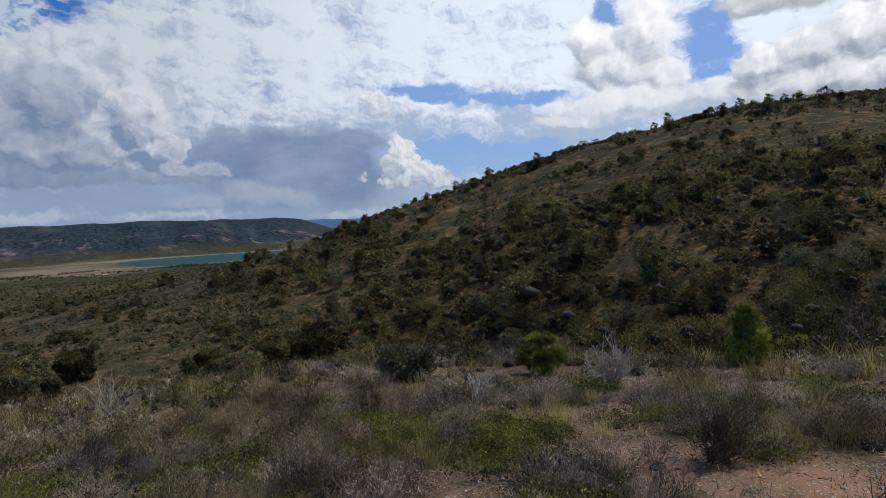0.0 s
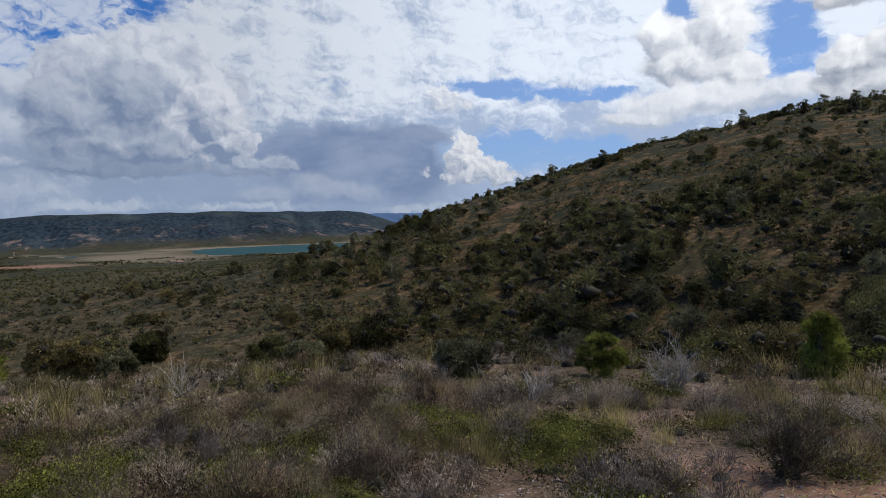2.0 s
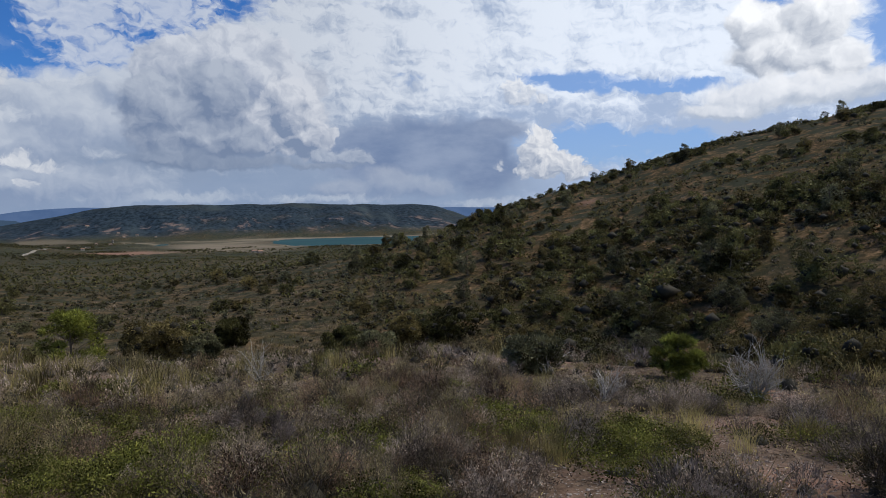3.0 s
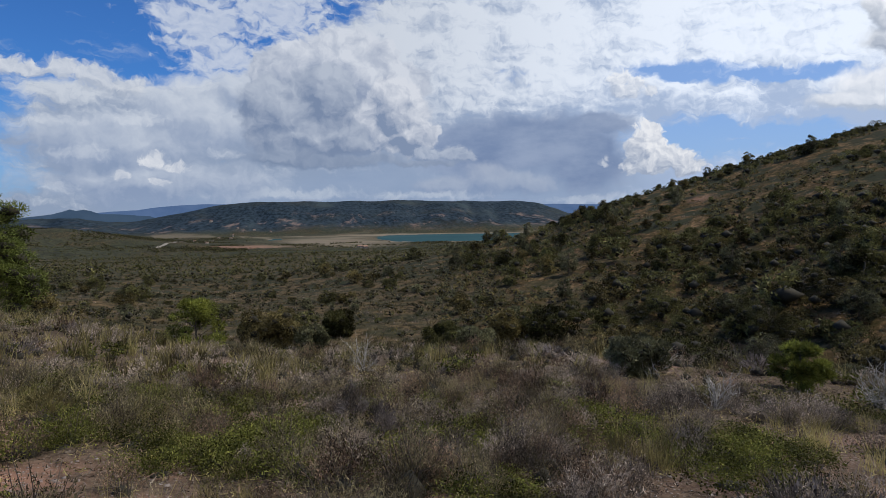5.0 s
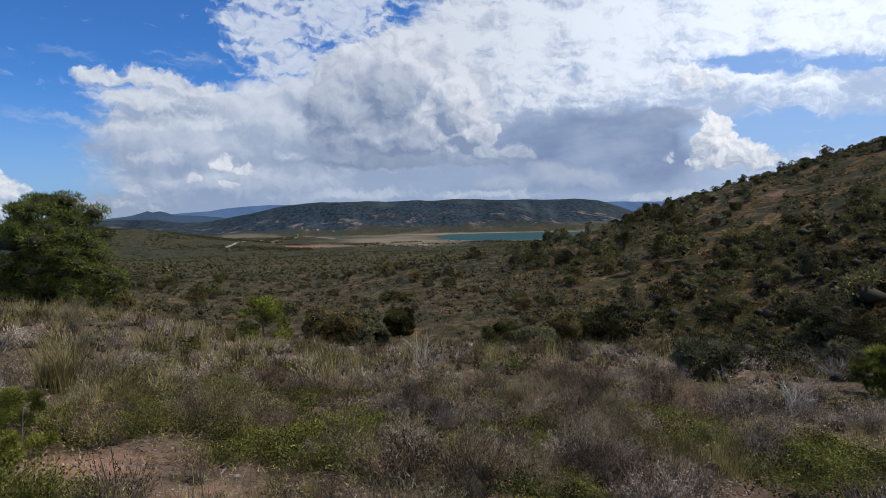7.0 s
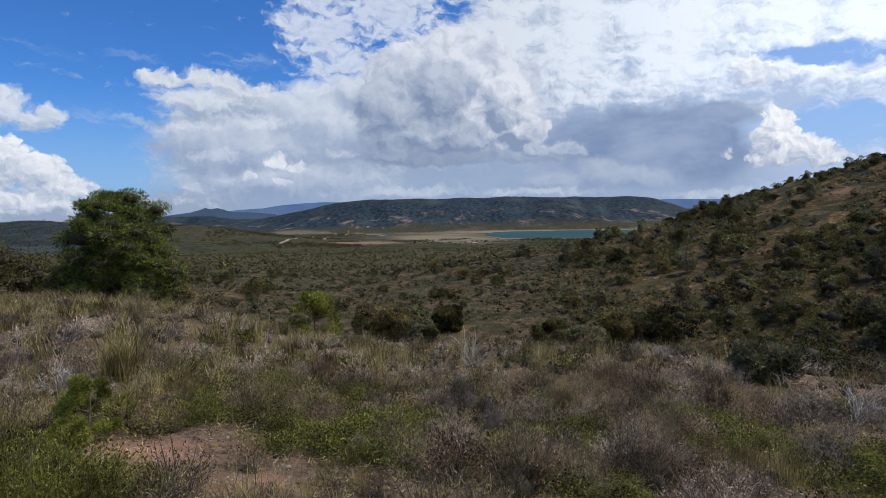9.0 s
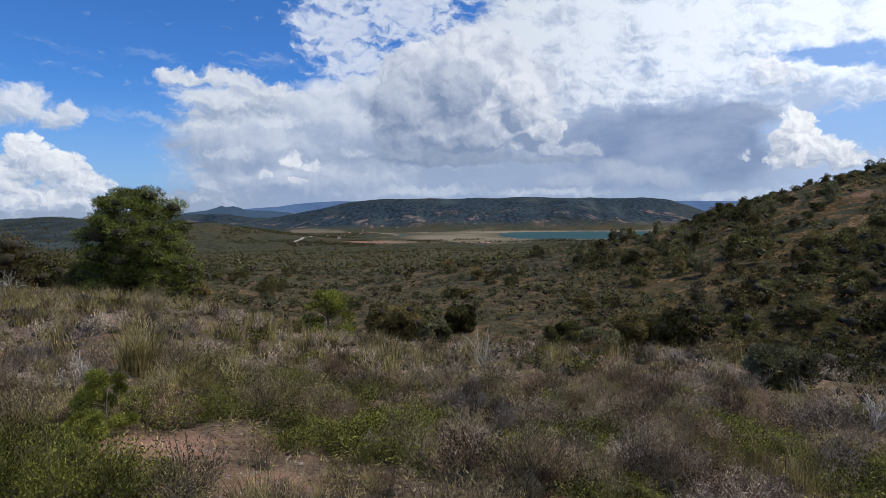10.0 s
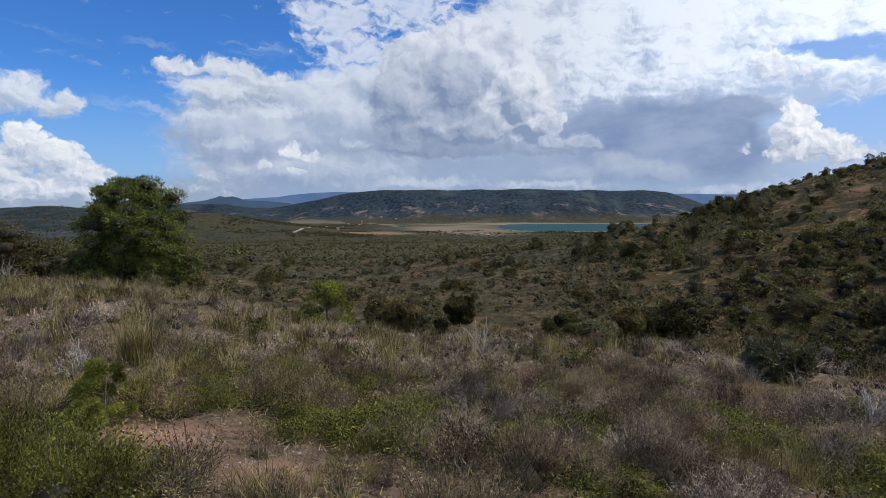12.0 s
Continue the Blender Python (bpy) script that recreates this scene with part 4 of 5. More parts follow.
pts = spread(2300, -47, 24, 75, 226, on_hill, 13)
pts[:, 2] -= 0.5 * (np.hypot(pts[:, 0], pts[:, 1]) > 0.95 * crest(np.degrees(np.arctan2(-pts[:, 0], pts[:, 1])))[0])
scatter_things(hill_trees, pts[:240], rng.uniform(0.7, 1.45, 240), "trees on the hillside", 14)
hill_bush = [bush(w, h, 7, 40, 0.20) for w, h in ((1.7, 1.4), (2.3, 1.7), (1.5, 1.7), (2.8, 2.0))]
stuff("hillside_oak_scrub", hill_bush, pts[240:], rng.uniform(0.5, 1.4, len(pts) - 240), OAK, "scattered dark oak scrub on the dry hillside", "shrubs", 15)
fringe = spread(26000, -47, 16, 150, 226, lambda x, y, az, r, g: (np.abs(r / crest(az)[0] - 0.975) < 0.025) & (smooth_noise(x / 5, y / 5, 58) > 0.08), 59)
fringe[:, 2] -= 0.3
stuff("crest_scrub", [bush(w, h, 6, 12, 0.34) for w, h in ((1.7, 1.4), (2.3, 1.7), (1.5, 1.7))], fringe, rng.uniform(0.3, 1.0, len(fringe)), OAK, "low dark scrub along the crest of the hill", "shrubs", 60)
pts = spread(15000, -47, 26, 55, 226, lambda x, y, az, r, g: (r < crest(az)[0]) & (smooth_noise(x / 9, y / 9, 61) > np.where((r > 0.62 * crest(az)[0]) & (az < 8), 0.12, -0.2)), 16)
tiny = [bush(w, h, 4, 12, 0.16) for w, h in ((0.9, 0.6), (1.2, 0.7), (0.7, 0.6))]
half = len(pts) // 2
stuff("hillside_dwarf_scrub", tiny, pts[:half], rng.uniform(0.6, 1.4, half), JUNIPER, "grey-green dwarf shrubs strewn over the hillside", "shrubs", 17)
stuff("hillside_brown_scrub", tiny, pts[half:], rng.uniform(0.6, 1.4, len(pts) - half), OLIVE_OAK, "olive-brown dwarf shrubs strewn over the hillside", "shrubs", 18)
pts = spread(420, -47, 12, 26, 62, lambda x, y, az, r, g: smooth_noise(x / 11, y / 11, 63) > -0.25, 29)
near_bush = [(crown(cl, 80, 0.10, 0.7), heart(cl, 0.5, coarse=True)) for cl in (oak_clumps(1.9, 1.5, 9), oak_clumps(2.4, 1.8, 10), oak_clumps(1.5, 1.6, 8))]
third = len(pts) // 3
for k, (m, l) in enumerate(((OAK, "dark green"), (JUNIPER, "grey-green"), (OLIVE_OAK, "olive-brown"))):
    stuff("gully_scrub", near_bush, pts[k * third:(k + 1) * third], rng.lognormal(-0.1, 0.3, third), m, l + " scrub along the near side of the gully", "shrubs", 37 + k)
pts = spread(800, -47, 12, 62, 115, lambda x, y, az, r, g: (r < 0.6 * crest(az)[0]) & (smooth_noise(x / 11, y / 11, 63) > -0.22), 19)
half = len(pts) // 2
stuff("gully_scrub", hill_bush, pts[:half], rng.lognormal(0.0, 0.3, half), OAK, "dense dark oak scrub along the gully", "shrubs", 31)
stuff("gully_scrub", hill_bush, pts[half:], rng.lognormal(-0.1, 0.3, len(pts) - half), OLIVE_OAK, "dense olive-brown scrub along the gully", "shrubs", 32)
pts = spread(1500, -20, 84, 40, 220, lambda x, y, az, r, g: (smooth_noise(x / 16, y / 10, 65) > 0.28) & (r < crest(az)[0]), 20)
stuff("green_scrub", tiny, pts, rng.uniform(0.6, 1.4, len(pts)), KERMES, "low yellow-green scrub in patches on the slopes", "shrubs", 33)

def dry_clump():
    """A wisp of dry grass for the slopes."""
    n = 9
    base = np.concatenate([rng.normal(size=(n, 2)) * 0.16, np.zeros((n, 1))], 1)
    return (slips(base, dome_dirs(n, 0.7), rng.uniform(0.18, 0.42, n), 0.05),)


pts = spread(70000, -47, 84, 19, 150, lambda x, y, az, r, g: (g.uniform(size=len(r)) < (24 / r) ** 1.2) & (r < crest(az)[0]), 34)
half = len(pts) // 2
stuff("dry_grass", [dry_clump() for k in range(6)], pts[:half], rng.uniform(0.7, 1.5, half), OLIVE_OAK, "olive-brown grass wisps over the slopes", "grass", 35)
stuff("dry_grass", [dry_clump() for k in range(6)], pts[half:], rng.uniform(0.6, 1.3, len(pts) - half), THYME, "dry grey-brown grass wisps over the slopes", "grass", 36)

# the valley below
valley_trees = [oak_tree(3.0, 2.2, 16, 100, 0.17, OAK, "dark rounded oak in the valley scrub"), oak_tree(2.4, 1.8, 14, 100, 0.16, JUNIPER, "grey-green juniper in the valley scrub", "juniper_bush"),
                oak_tree(2.8, 2.2, 15, 100, 0.17, OLIVE_OAK, "olive-brown oak in the valley scrub")]


def in_valley(x, y, az, r, g):
    return (r > 24 + np.where(az > 55, 10, 0) + 4 * g.uniform(size=len(r))) & ((az > 20) | (r < 60))


pts = spread(330, 9, 82, 24, 175, in_valley, 21)
scatter_things(valley_trees, pts[:150], rng.lognormal(-0.25, 0.4, 150), "trees of the valley", 22)
pts = spread(9500, 9, 84, 22, 230, lambda x, y, az, r, g: in_valley(x, y, az, r, g) & (smooth_noise(x / 9, y / 9, 85) > -0.12), 23)
third = len(pts) // 3
for k, (m, l) in enumerate(((OAK, "dark green"), (JUNIPER, "grey-green"), (OLIVE_OAK, "olive-brown"))):
    sel = pts[k * third:(k + 1) * third]
    stuff("valley_scrub", [bush(w, h, 6, 10, 0.15) for w, h in ((1.0, 0.7), (1.4, 0.9), (0.8, 0.7))], sel, rng.lognormal(-0.35, 0.45, len(sel)), m, l + " low scrub covering the valley slope", "shrubs", 24 + k)
pts = spread(42000, 12, 84, 190, 1250, lambda x, y, az, r, g: (r > crest(az)[0]) & (np.hypot((az - 42.6) / 4.2, (r - 1120) / 140) > 0.8) & (g.uniform(size=len(r)) < (230 / r) ** 0.9 * 1.3) & (height(x, y) > LAKE + 6), 27)
far_bush = [bush(w, h, 3, 4, 0.9) for w, h in ((2.4, 1.6), (2.0, 1.7), (3.2, 2.2))]
stuff("distant_scrub", far_bush, pts, rng.lognormal(-0.65, 0.4, len(pts)), OAK, "dark oak and juniper scrub on the low hills", "shrubs", 28)

pts = spread(26000, 14, 66, 800, 2000, lambda x, y, az, r, g: (smooth_noise(x / 95, y / 150, 43) > 0.06 + 0.16 * (np.hypot((az - 35.5) / 5, (r - 1560) / 400) < 1)) & (np.hypot((az - 42.6) / 4.2, (r - 1120) / 140) > 0.8) & (height(x, y) > LAKE + 4), 44)
stuff("distant_groves", far_bush, pts, rng.uniform(0.9, 2.0, len(pts)), OAK, "dark groves of oak and almond on the plain", "trees", 45)

def track(points, width):
    """A pale dirt track over the low hills."""
    a = np.array([at(az, r) for az, r in points])
    t = np.linspace(0, len(a) - 1, 40)
    c = np.stack([np.interp(t, np.arange(len(a)), a[:, k]) for k in range(3)], 1)
    c[:, 2] = height(c[:, 0], c[:, 1]) + 1.2
    d = unit(np.gradient(c, axis=0)) * [1, 1, 0]
    side = np.stack([-d[:, 1], d[:, 0], np.zeros(40)], 1) * width / 2
    i = np.arange(39)
    quads = np.stack([i, i + 1, i + 41, i + 40], 1)
    m, N = material("pale_dirt")
    pos = N.add("ShaderNodeNewGeometry").outputs["Position"]
    finish(N, plain(N, N.mix(N.noise(pos, 0.1, 4.0), (0.22, 0.19, 0.15), (0.32, 0.28, 0.225))))
    tagged(new("track", mesh("track", np.concatenate([c - side, c + side]), quads, m)), "pale dirt track winding over the low hills", "track", kind="structure")


track(((51.1, 930), (50.9, 1000), (50.3, 1090), (49.5, 1210), (48.5, 1360), (47.2, 1600), (46.0, 1800)), 7.0)

# ---------------------------------------------------------------- the houses across the valley
def flat_paint(name, a, b):
    m, N = material(name)
    pos = N.add("ShaderNodeNewGeometry").outputs["Position"]
    finish(N, plain(N, N.mix(N.noise(pos, 0.4, 5.0), a, b)))
    return m


LIME, ROOFING, DARK_GLASS = flat_paint("limewashed_wall", (0.20, 0.175, 0.145), (0.30, 0.27, 0.23)), flat_paint("clay_roofing", (0.22, 0.13, 0.09), (0.32, 0.20, 0.14)), flat_paint("dark_window", (0.02, 0.02, 0.025), (0.05, 0.05, 0.06))


def house(az, el, w, d, h, tall=False):
    """A small house with a gable roof, where the line of sight meets the far ground."""
    r = np.arange(700.0, 3300.0, 4.0)
    a = math.radians(az)
    z = height(-r * math.sin(a), r * math.cos(a))
    hit = np.nonzero(EYE + r * math.tan(math.radians(el)) <= z)[0]
    p = at(az, float(r[hit[0]]) if len(hit) else 1500.0)
    ob = tagged(new("house"), "small pale chapel tower on a wooded knoll" if tall else "small pale limewashed house on the far slope", "house", "houses across the valley")
    ob.matrix_basis = pose(p.x, p.y, p.z - 0.6, 0, 0, az + 20)

    def piece(name, verts, faces, mat):
        me = bpy.data.meshes.new(name)
        me.from_pydata(verts, [], faces)
        me.materials.append(mat)
        new(name, me).parent = ob

    def block(x0, x1, y0, y1, z0, z1):
        return [(x, y, z) for z in (z0, z1) for x, y in ((x0, y0), (x1, y0), (x1, y1), (x0, y1))], [(3, 2, 1, 0), (4, 5, 6, 7), (0, 1, 5, 4), (1, 2, 6, 5), (2, 3, 7, 6), (3, 0, 4, 7)]

    piece("wall", *block(-w / 2, w / 2, -d / 2, d / 2, 0, h), LIME)
    o, up = 0.4, d * 0.28
    ends = [(s * (w / 2 + o), y, z) for s in (-1, 1) for y, z in ((-d / 2 - o, h - 0.1), (0, h + up), (d / 2 + o, h - 0.1))]
    piece("roof", ends, [(0, 2, 1), (3, 4, 5), (0, 1, 4, 3), (1, 2, 5, 4), (0, 3, 5, 2)], ROOFING)
    for x in (-w / 4, w / 4):
        piece("window", *block(x - 0.6, x + 0.6, -d / 2 - 0.08, -d / 2 + 0.2, h * 0.45, h * 0.45 + 1.4), DARK_GLASS)


for az, el, w, d, h in ((45.6, -1.95, 10, 8, 5), (44.6, -2.05, 12, 8, 5), (47.6, -2.2, 9, 7, 4), (46.6, -2.4, 11, 8, 5), (43.6, -1.45, 12, 9, 6), (42.6, -1.35, 14, 9, 6), (41.2, -1.5, 11, 8, 5), (44.0, -1.1, 13, 8, 6), (46.2, -0.5, 22, 10, 7), (33.2, -3.1, 14, 9, 5), (32.7, -3.15, 10, 8, 4)):
    house(az, el, 0.62 * w, 0.7 * d, 0.75 * h)
house(44.4, -1.85, 4, 4, 9, True)

# ---------------------------------------------------------------- single plants round the viewpoint
def stand(az, base, top, wide):
    """Distance, height and width of a plant from the elevations of its foot and top and its width, in degrees."""
    r = foot(az, base)
    return r, r * (math.tan(math.radians(top)) - math.tan(math.radians(base))), 2 * r * math.tan(math.radians(wide / 2))


cl = tiered_pine(4.1, 4.8, 10) + [(np.array([1.2, 1.6, 0.9 + 0.28 * k]), np.array([0.6, 0.6, 0.33])) for k in range(3)]
place(plant("pine_tree", "trunk", limbs(cl, 0.13), BARK, "crown", crown(cl, 480, 0.14, 0.26), PINE, "bushy rounded green pine beside the dry slope", "tree", core=heart(cl, 0.6)), 63.7, 28)
for az, base, top, wide, n, per in ((-5.3, -14.6, -10.9, 4.2, 40, 200), (66.6, -17.6, -12.4, 5.0, 16, 120), (68.0, -18.6, -15.5, 3.5, 12, 120)):
    r, h, w = stand(az, base, top, wide)
    cl = pine_clumps(w, h, n, 0.06)
    near = n < 20
    place(plant("young_pine", "trunk", limbs(cl, 0.018 * h), BARK, "crown", crown(cl, 4 * per if near else per, 0.042 if near else 0.09, 0.2), YOUNG_PINE, "small bright yellow-green young pine", "tree", core=None if near else heart(cl, 0.22)), az, r)
for az, r, w, h in ((-22.7, 13.4, 0.75, 1.25), (47.7, 22.5, 1.8, 2.2), (-26.3, 31, 2.2, 3.4), (-8.5, 26, 1.6, 3.0)):
    cl = pine_clumps(w, h, 55, 0.05)
    place(plant("young_pine", "trunk", limbs(cl, 0.05), BARK, "crown", crown(cl, 170, 0.05 + 0.003 * r, 0.28), JUNIPER if az == -8.5 else YOUNG_PINE, "yellow-green young pine at the edge of the slope", "tree", core=heart(cl, 0.2)), az, r)
for az, base, top, wide, m, l in ((15.0, -11.7, -8.2, 6.8, OAK, "broad dark holm oak bush"), (25.6, -12.4, -10.1, 4.4, OAK, "dark holm oak bush"), (41.4, -11.9, -8.2, 5.6, OLIVE_OAK, "rounded olive-brown oak bush"),
                                  (7.7, -14.6, -10.4, 5.4, JUNIPER, "grey-green juniper bush"), (22.6, -12.8, -10.6, 4.6, JUNIPER, "low grey-green juniper bush"), (58.2, -8.2, -5.2, 3.6, OLIVE_OAK, "olive-brown oak bush"),
                                  (53.6, -9.0, -6.4, 3.4, JUNIPER, "grey-green juniper bush"), (19.6, -12.0, -9.2, 4.0, OLIVE_OAK, "olive-brown oak bush"), (35.2, -11.2, -8.7, 3.0, OAK, "dark holm oak bush"), (37.8, -12.2, -10.0, 3.4, JUNIPER, "grey-green juniper bush")):
    r, h, w = stand(az, base, top, wide)
    cl = oak_clumps(w, h, 34)
    place(plant("oak_bush" if m != JUNIPER else "juniper_bush", "trunk", limbs(cl, 0.03), BARK, "crown", crown(cl, 260, 0.06 * max(1, r / 18), 0.7), m, l + " on the slope", "shrub", core=heart(cl, 0.5)), az, r)
for az, r, w, h, m in ((70.6, 33, 3.4, 2.6, OAK), (73.5, 32, 3.0, 3.2, OLIVE_OAK), (67.6, 30, 2.0, 1.7, OAK), (76.5, 34, 3.6, 3.6, OAK)):
    cl = oak_clumps(w, h, 34)
    place(plant("oak_bush", "trunk", limbs(cl, 0.04), BARK, "crown", crown(cl, 200, 0.10, 0.7), m, "oak bush beside the pine", "shrub", core=heart(cl, 0.5)), az, r)


def bare_tree(az, r, h):
    ob = tagged(new("bare_tree"), "leafless brown tree with fine twigs in the gully", "tree")
    new("trunk", mesh("trunk", *tube([(0, 0, -0.2), (0.1, 0, h * 0.25), (0.0, 0.1, h * 0.5)], (0.09, 0.075, 0.05), 6), BARK)).parent = ob
    for k in range(9):
        d = dome_dirs(1, 0.6)[0]
        pieces, _ = branching((0.05, 0.05, h * rng.uniform(0.2, 0.5)), d, h * 0.42, 0.035, 3, 3, 0.55, 0.16)
        new("branch", mesh("branch", *join(pieces), TWIG)).parent = ob
    place(ob, az, r)


bare_tree(-31.0, 24, 4.2)
bare_tree(-3.2, 34, 4.6)


def dead_bush(w, h, n, leafy, az, r, label, mat=ROSEMARY, wood=None, thick=0.010):
    ob = plant("dead_shrub", "", None, None, "crown", low_shrub(leafy, w * 0.48, h * 0.8, 0.032, 0.011, 34, 0.5), mat, label, "shrub", core=heart([((0, 0, 0), (w * 0.4, w * 0.4, h * 0.6))], 0.35, True) if leafy > 400 else None)
    for k in range(n):
        d = dome_dirs(1, 0.5)[0] * [w / 2, w / 2, h]
        pieces, _ = branching((0, 0, -0.03), d / np.linalg.norm(d), np.linalg.norm(d) * 0.58, thick, 2, 3, 0.6, 0.16)
        new("branch", mesh("branch", *join(pieces), wood or DEADWOOD)).parent = ob
    place(ob, az, r)


for az, base, top, wide, n, leafy, label, m in ((-11.4, -15.8, -10.7, 5.4, 26, 1100, "half-dead shrub with bleached grey branches", ROSEMARY), (1.2, -17.0, -13.0, 5.2, 12, 300, "dead shrub of bare bleached branches", ROSEMARY),
                                                (33.2, -14.6, -10.9, 4.6, 10, 900, "half-dead shrub with bleached grey branches", ROSEMARY), (62.6, -8.8, -5.0, 5.2, 14, 1500, "half-dead shrub with bleached branches before the pine", ROSEMARY),
                                                (6.4, -14.8, -10.6, 4.4, 9, 1300, "half-dead grey shrub with bare branches", JUNIPER), (-20.3, -21.4, -13.9, 8.4, 30, 2600, "dark twiggy shrub with grey-green leaves", ROSEMARY),
                                                (72.4, -6.0, -3.4, 2.6, 8, 60, "dead shrub of bare grey branches", ROSEMARY), (11.0, -17.6, -14.0, 4.0, 10, 1500, "dark dry shrub with fine brown twigs", HEATH), (47.4, -15.3, -12.2, 4.6, 8, 2600, "dark maroon-brown rounded shrub", HEATH),
                                                (68.5, -13.8, -10.2, 4.5, 9, 900, "grey shrub with fallen bleached branches", THYME)):
    r, h, w = stand(az, base, top, wide)
    live = leafy > 1400
    dead_bush(w, h, n, leafy, az, r, label, m, TWIG if live else DEADWOOD, 0.007 if live else 0.013)
for az, base, top, wide, make, m, name, label, category in (
        (31.5, -20.5, -17.2, 3.4, lambda w, h: low_shrub(1800, w / 2, h, 0.035, 0.007, 90, 0.12, 2.5), LAVENDER, "lavender_shrub", "rounded grey-violet lavender shrub", "shrub"),
        (59.2, -15.9, -12.4, 4.2, lambda w, h: low_shrub(1800, w / 2, h, 0.045, 0.010, 60, 0.15, 2.0), STRAW, "dry_shrub", "pale straw-coloured dry rounded shrub", "shrub"),
        (64.0, -13.4, -8.6, 4.4, lambda w, h: grass_tuft(260, h, w * 0.5, 0.012, 1.8), STRAW, "grass_tuft", "tall upright tuft of yellow-green stalks", "grass"),
        (34.3, -18.8, -15.2, 3.2, lambda w, h: low_shrub(1800, w / 2, h, 0.035, 0.007, 90, 0.12, 2.5), LAVENDER, "lavender_shrub", "rounded grey-violet lavender shrub", "shrub")):
    r, h, w = stand(az, base, top, wide)
    place(small_plant(name, shrub_stems(w * 0.4, h * 0.8, 14) if category == "shrub" else None, make(w, h), m, label, category, heart([((0, 0, 0), (w * 0.5, w * 0.5, h))], 0.3, True) if category == "shrub" else None), az, r)

for az, el, high in ((75.5, -20.0, 0.62), (73.6, -22.2, 0.58), (71.8, -20.6, 0.55), (70.4, -23.2, 0.50), (68.2, -21.6, 0.46), (66.4, -23.4, 0.36), (76.8, -23.0, 0.60), (63.6, -17.0, 0.40), (57.6, -17.6, 0.36)):
    place(small_plant("broom_shrub", shrub_stems(0.30, high * 0.85, 16, 0.005), low_shrub(2600, 0.36, high, 0.024, 0.0095, 60, 0.45, 1.5), KERMES, "leafy yellow-green shrub with upright shoots", "shrub", heart([((0, 0, 0), (0.36, 0.36, high))], 0.4, True)), az, foot(az, el), turn=az * 7)

# ---------------------------------------------------------------- the dwarf shrubs of the foreground
# the green patches of kermes oak
GREEN = [(at(az, foot(az, el)), n) for az, el, n in ((74, -20, 8), (71.5, -21.5, 8), (68.5, -22, 7), (63, -16.5, 4), (47, -17, 5), (59, -13.8, 5), (38, -20, 6), (25, -21, 6), (-9, -16.4, 6), (-4, -20.5, 7), (1, -22.5, 4), (-27, -14.6, 3), (12, -18.5, 4), (52, -15.5, 5), (44, -20.5, 5), (33, -16.6, 4), (29, -18, 4), (18, -17, 4), (55, -19, 5), (8, -20.5, 4), (-15, -19, 4), (-22, -17.5, 4))]


def shrubby(lo):
    def keep(x, y, az, r, g):
        ok = g.uniform(size=len(r)) > bareness(x, y) * 1.35
        ee = table(az, "-58:24 -32:19 0:20 25:23 41:26 57:30 75:44 92:44")
        ok &= r < ee
        for px, py, w in TAKEN + ([(c.x, c.y, 0.085 * n) for c, n in GREEN] if lo != 4 else []):
            ok &= np.hypot(x - px, y - py) > w
        patch = smooth_noise(x / 2.6, y / 2.6, 71 + lo) + (0.45 * np.clip((az - 38) / 12, 0, 1) - 0.12 * (az < 30) if lo == 6 else 0)
        return ok & (patch > 0.0)
    return keep


def dome(radius, high):
    return heart([((0, 0, 0), (radius, radius, high))], 0.42, True)


# name, leaves, label, category, number, width and height, near leaves, far leaves, seed
kinds = (("thyme_shrub", THYME, "grey-brown thyme shrub on dry stony soil", "shrub", 1200, 0.27, 0.26, lambda w, h: low_shrub(1150, w, h, 0.020, 0.0075, 80), lambda w, h: low_shrub(300, w, h, 0.036, 0.013, 40), 1),
         ("rosemary_shrub", ROSEMARY, "dull green rosemary shrub with upright twigs", "shrub", 680, 0.27, 0.36, lambda w, h: low_shrub(1300, w, h, 0.022, 0.0052, 60, 0.5, 1.4), lambda w, h: low_shrub(300, w, h, 0.044, 0.012, 36, 0.5, 1.4), 2),
         ("dry_shrub", HEATH, "dry reddish-brown dwarf shrub", "shrub", 560, 0.25, 0.32, lambda w, h: low_shrub(1100, w, h, 0.018, 0.007, 90, 0.25), lambda w, h: low_shrub(280, w, h, 0.032, 0.013, 50, 0.25), 3),
         ("kermes_oak", KERMES, "low bright green kermes oak patch", "shrub", 620, 0.34, 0.22, lambda w, h: leafy_dome(900, w, h, 0.021, 0.55, 11), lambda w, h: leafy_dome(170, w, h, 0.048), 4),
         ("lavender_shrub", LAVENDER, "rounded grey-violet lavender shrub", "shrub", 60, 0.25, 0.28, lambda w, h: low_shrub(900, w, h, 0.035, 0.007, 80, 0.15, 2.0), lambda w, h: low_shrub(200, w, h, 0.08, 0.018, 50, 0.15, 2.0), 5),
         ("grass_tuft", STRAW, "tuft of dry yellow grass", "grass", 1700, 0.2, 0.34, lambda w, h: grass_tuft(80, h, w, 0.0038, 1.5), lambda w, h: grass_tuft(30, h * 1.25, w * 1.2, 0.011, 1.2), 6))
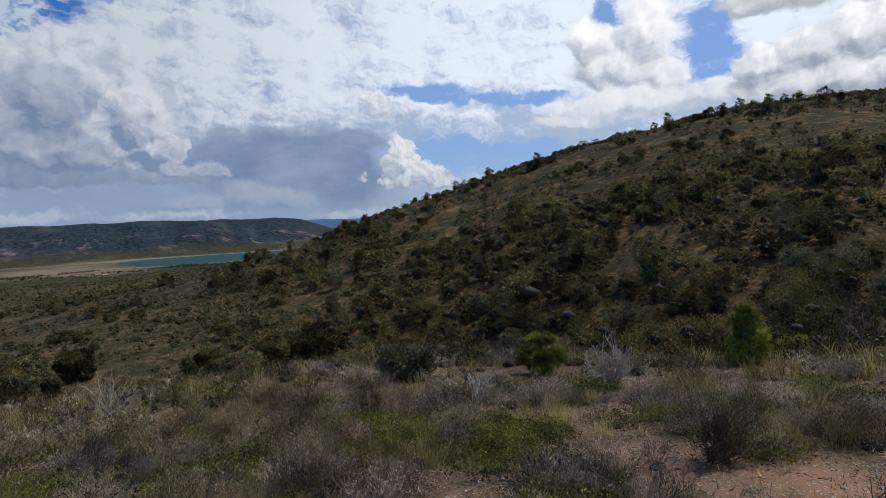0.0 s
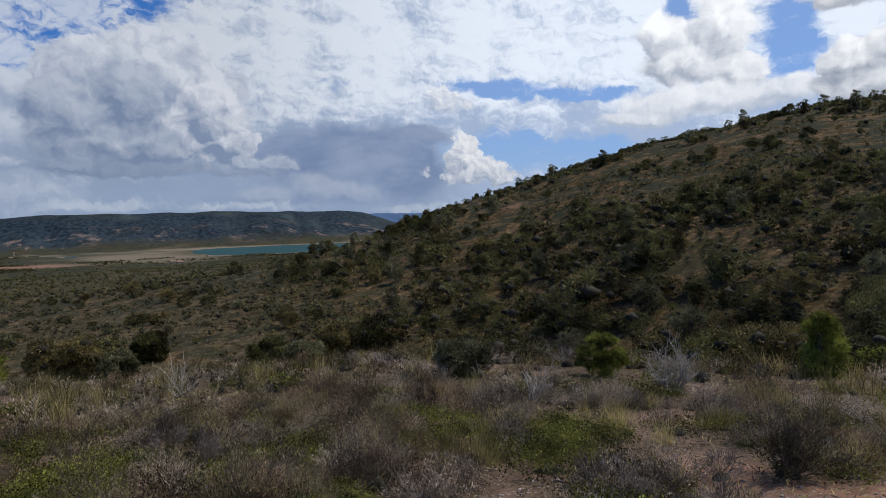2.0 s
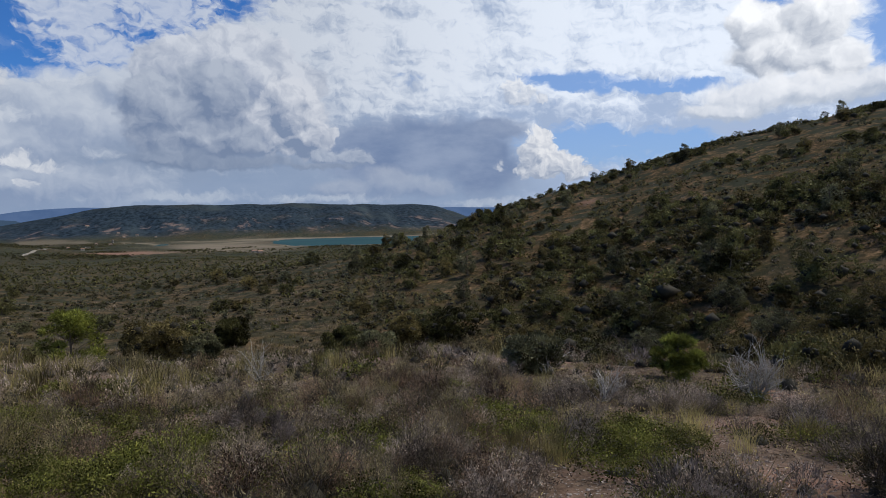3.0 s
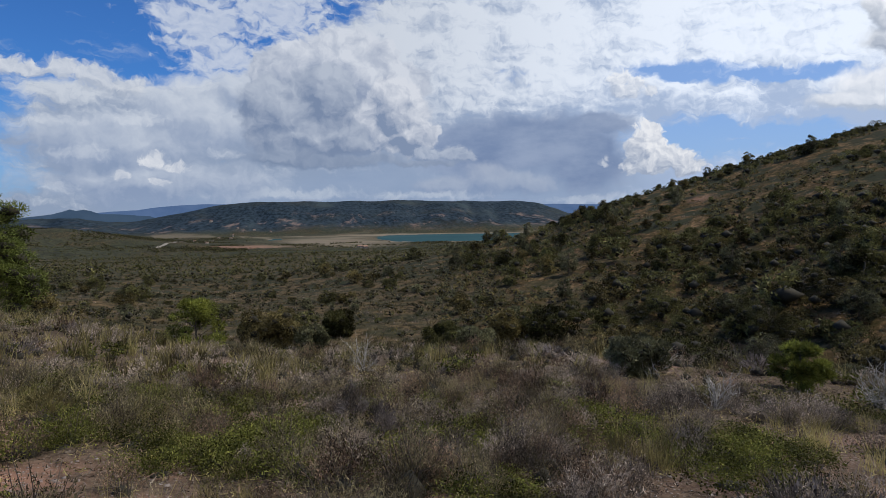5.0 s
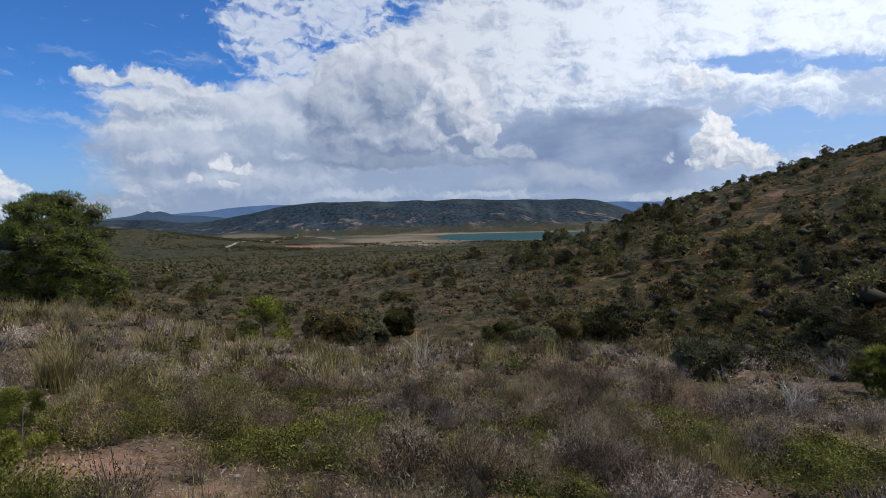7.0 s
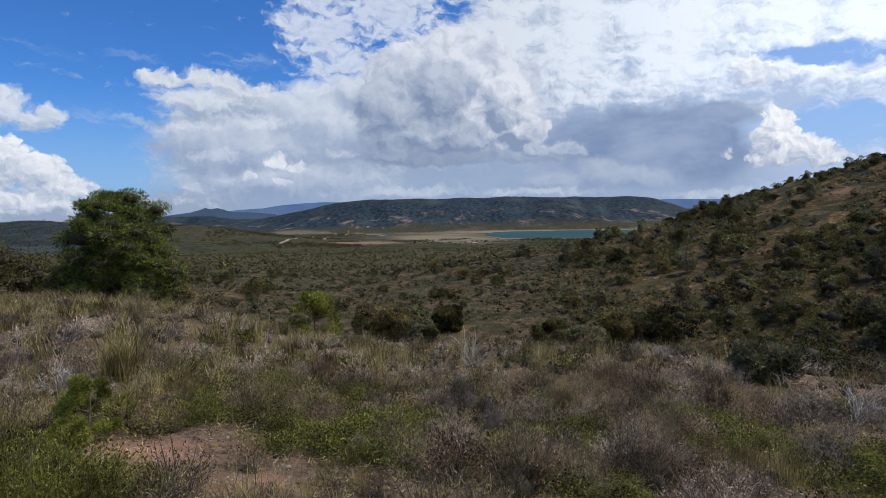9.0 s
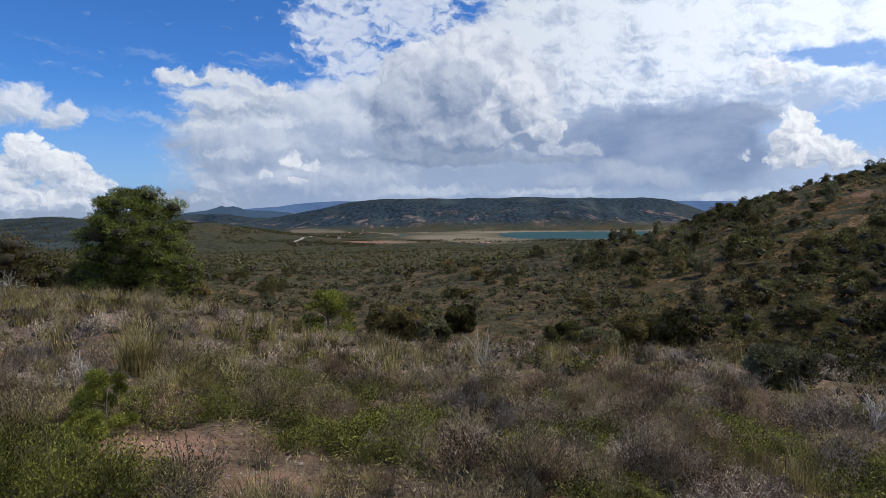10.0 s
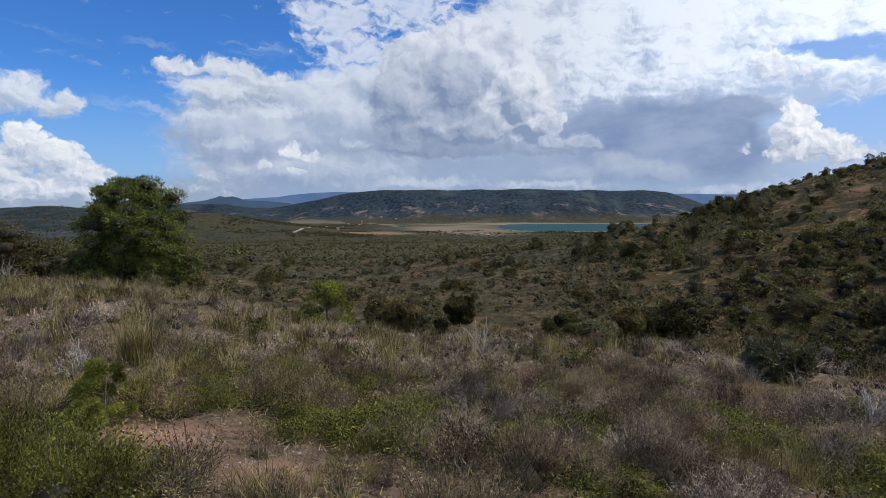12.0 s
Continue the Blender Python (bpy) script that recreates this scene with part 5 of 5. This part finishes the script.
for name, mat, label, category, count, w, h, make, make_far, lo in kinds:
    pts = spread(count * 4, -46, 84, 9.5, 44, shrubby(lo), 80 + lo)
    near = spread(int(count * 1.6), -44, 82, 2.6, 9.5, shrubby(lo), 180 + lo)[:min(300, int(count * 0.3))]
    g = np.random.default_rng(90 + lo)
    if name == "kermes_oak":
        for c, n in GREEN:
            q = np.stack([c.x + g.normal(size=n) * 0.36, c.y + g.normal(size=n) * 0.36], 1)
            near = np.concatenate([np.column_stack([q, height(q[:, 0], q[:, 1])]), near])
    woody = category == "shrub"
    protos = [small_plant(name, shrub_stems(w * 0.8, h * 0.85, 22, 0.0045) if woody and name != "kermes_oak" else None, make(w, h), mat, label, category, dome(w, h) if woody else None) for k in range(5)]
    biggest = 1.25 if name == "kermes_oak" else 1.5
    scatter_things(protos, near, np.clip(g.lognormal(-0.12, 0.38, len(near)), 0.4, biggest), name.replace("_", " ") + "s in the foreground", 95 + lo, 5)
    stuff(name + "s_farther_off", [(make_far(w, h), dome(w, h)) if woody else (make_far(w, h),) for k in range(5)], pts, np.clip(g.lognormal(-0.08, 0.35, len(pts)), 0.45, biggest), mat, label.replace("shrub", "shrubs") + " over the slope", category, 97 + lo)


def pebble():
    bm = bmesh.new()
    bmesh.ops.create_icosphere(bm, subdivisions=1, radius=0.5)
    v = np.array([p.co[:] for p in bm.verts]) * rng.uniform(0.6, 1.2, (len(bm.verts), 1)) * [1.2, 0.9, 0.5]
    t = np.array([[p.index for p in f.verts] for f in bm.faces])
    bm.free()
    return v, t


pts = spread(60000, -46, 84, 2.4, 18, lambda x, y, az, r, g: g.uniform(size=len(r)) < (bareness(x, y) + 0.04) * (7 / (r + 3)), 111)
stuff("pebbles", [(pebble(),) for k in range(8)], pts, np.random.default_rng(5).lognormal(-4.15, 0.55, len(pts)), STONE, "pale limestone pebbles on reddish soil", "stones", 112)


def sprig():
    """A few dry leaves and twig ends of the litter between the shrubs."""
    n = 9
    base = np.concatenate([rng.normal(size=(n, 2)) * 0.05, np.abs(rng.normal(size=(n, 1))) * 0.02], 1)
    return slips(base, unit(rng.normal(size=(n, 3)) * [1, 1, 0.5] + [0, 0, 0.3]), rng.uniform(0.025, 0.07, n), 0.009)


pts = spread(15000, -44, 82, 2.5, 13, lambda x, y, az, r, g: (g.uniform(size=len(r)) < 8 / (r + 3)) & (g.uniform(size=len(r)) > bareness(x, y) * 0.75), 121)
third = len(pts) // 3
for k, (m, l) in enumerate(((THYME, "grey"), (HEATH, "brown"), (STRAW, "straw-coloured"))):
    sel = pts[k * third:(k + 1) * third]
    stuff("dry_litter", [(sprig(),) for j in range(6)], sel, rng.uniform(0.7, 1.6, len(sel)), m, l + " dry leaves and twig ends on the ground", "litter", 122 + k)
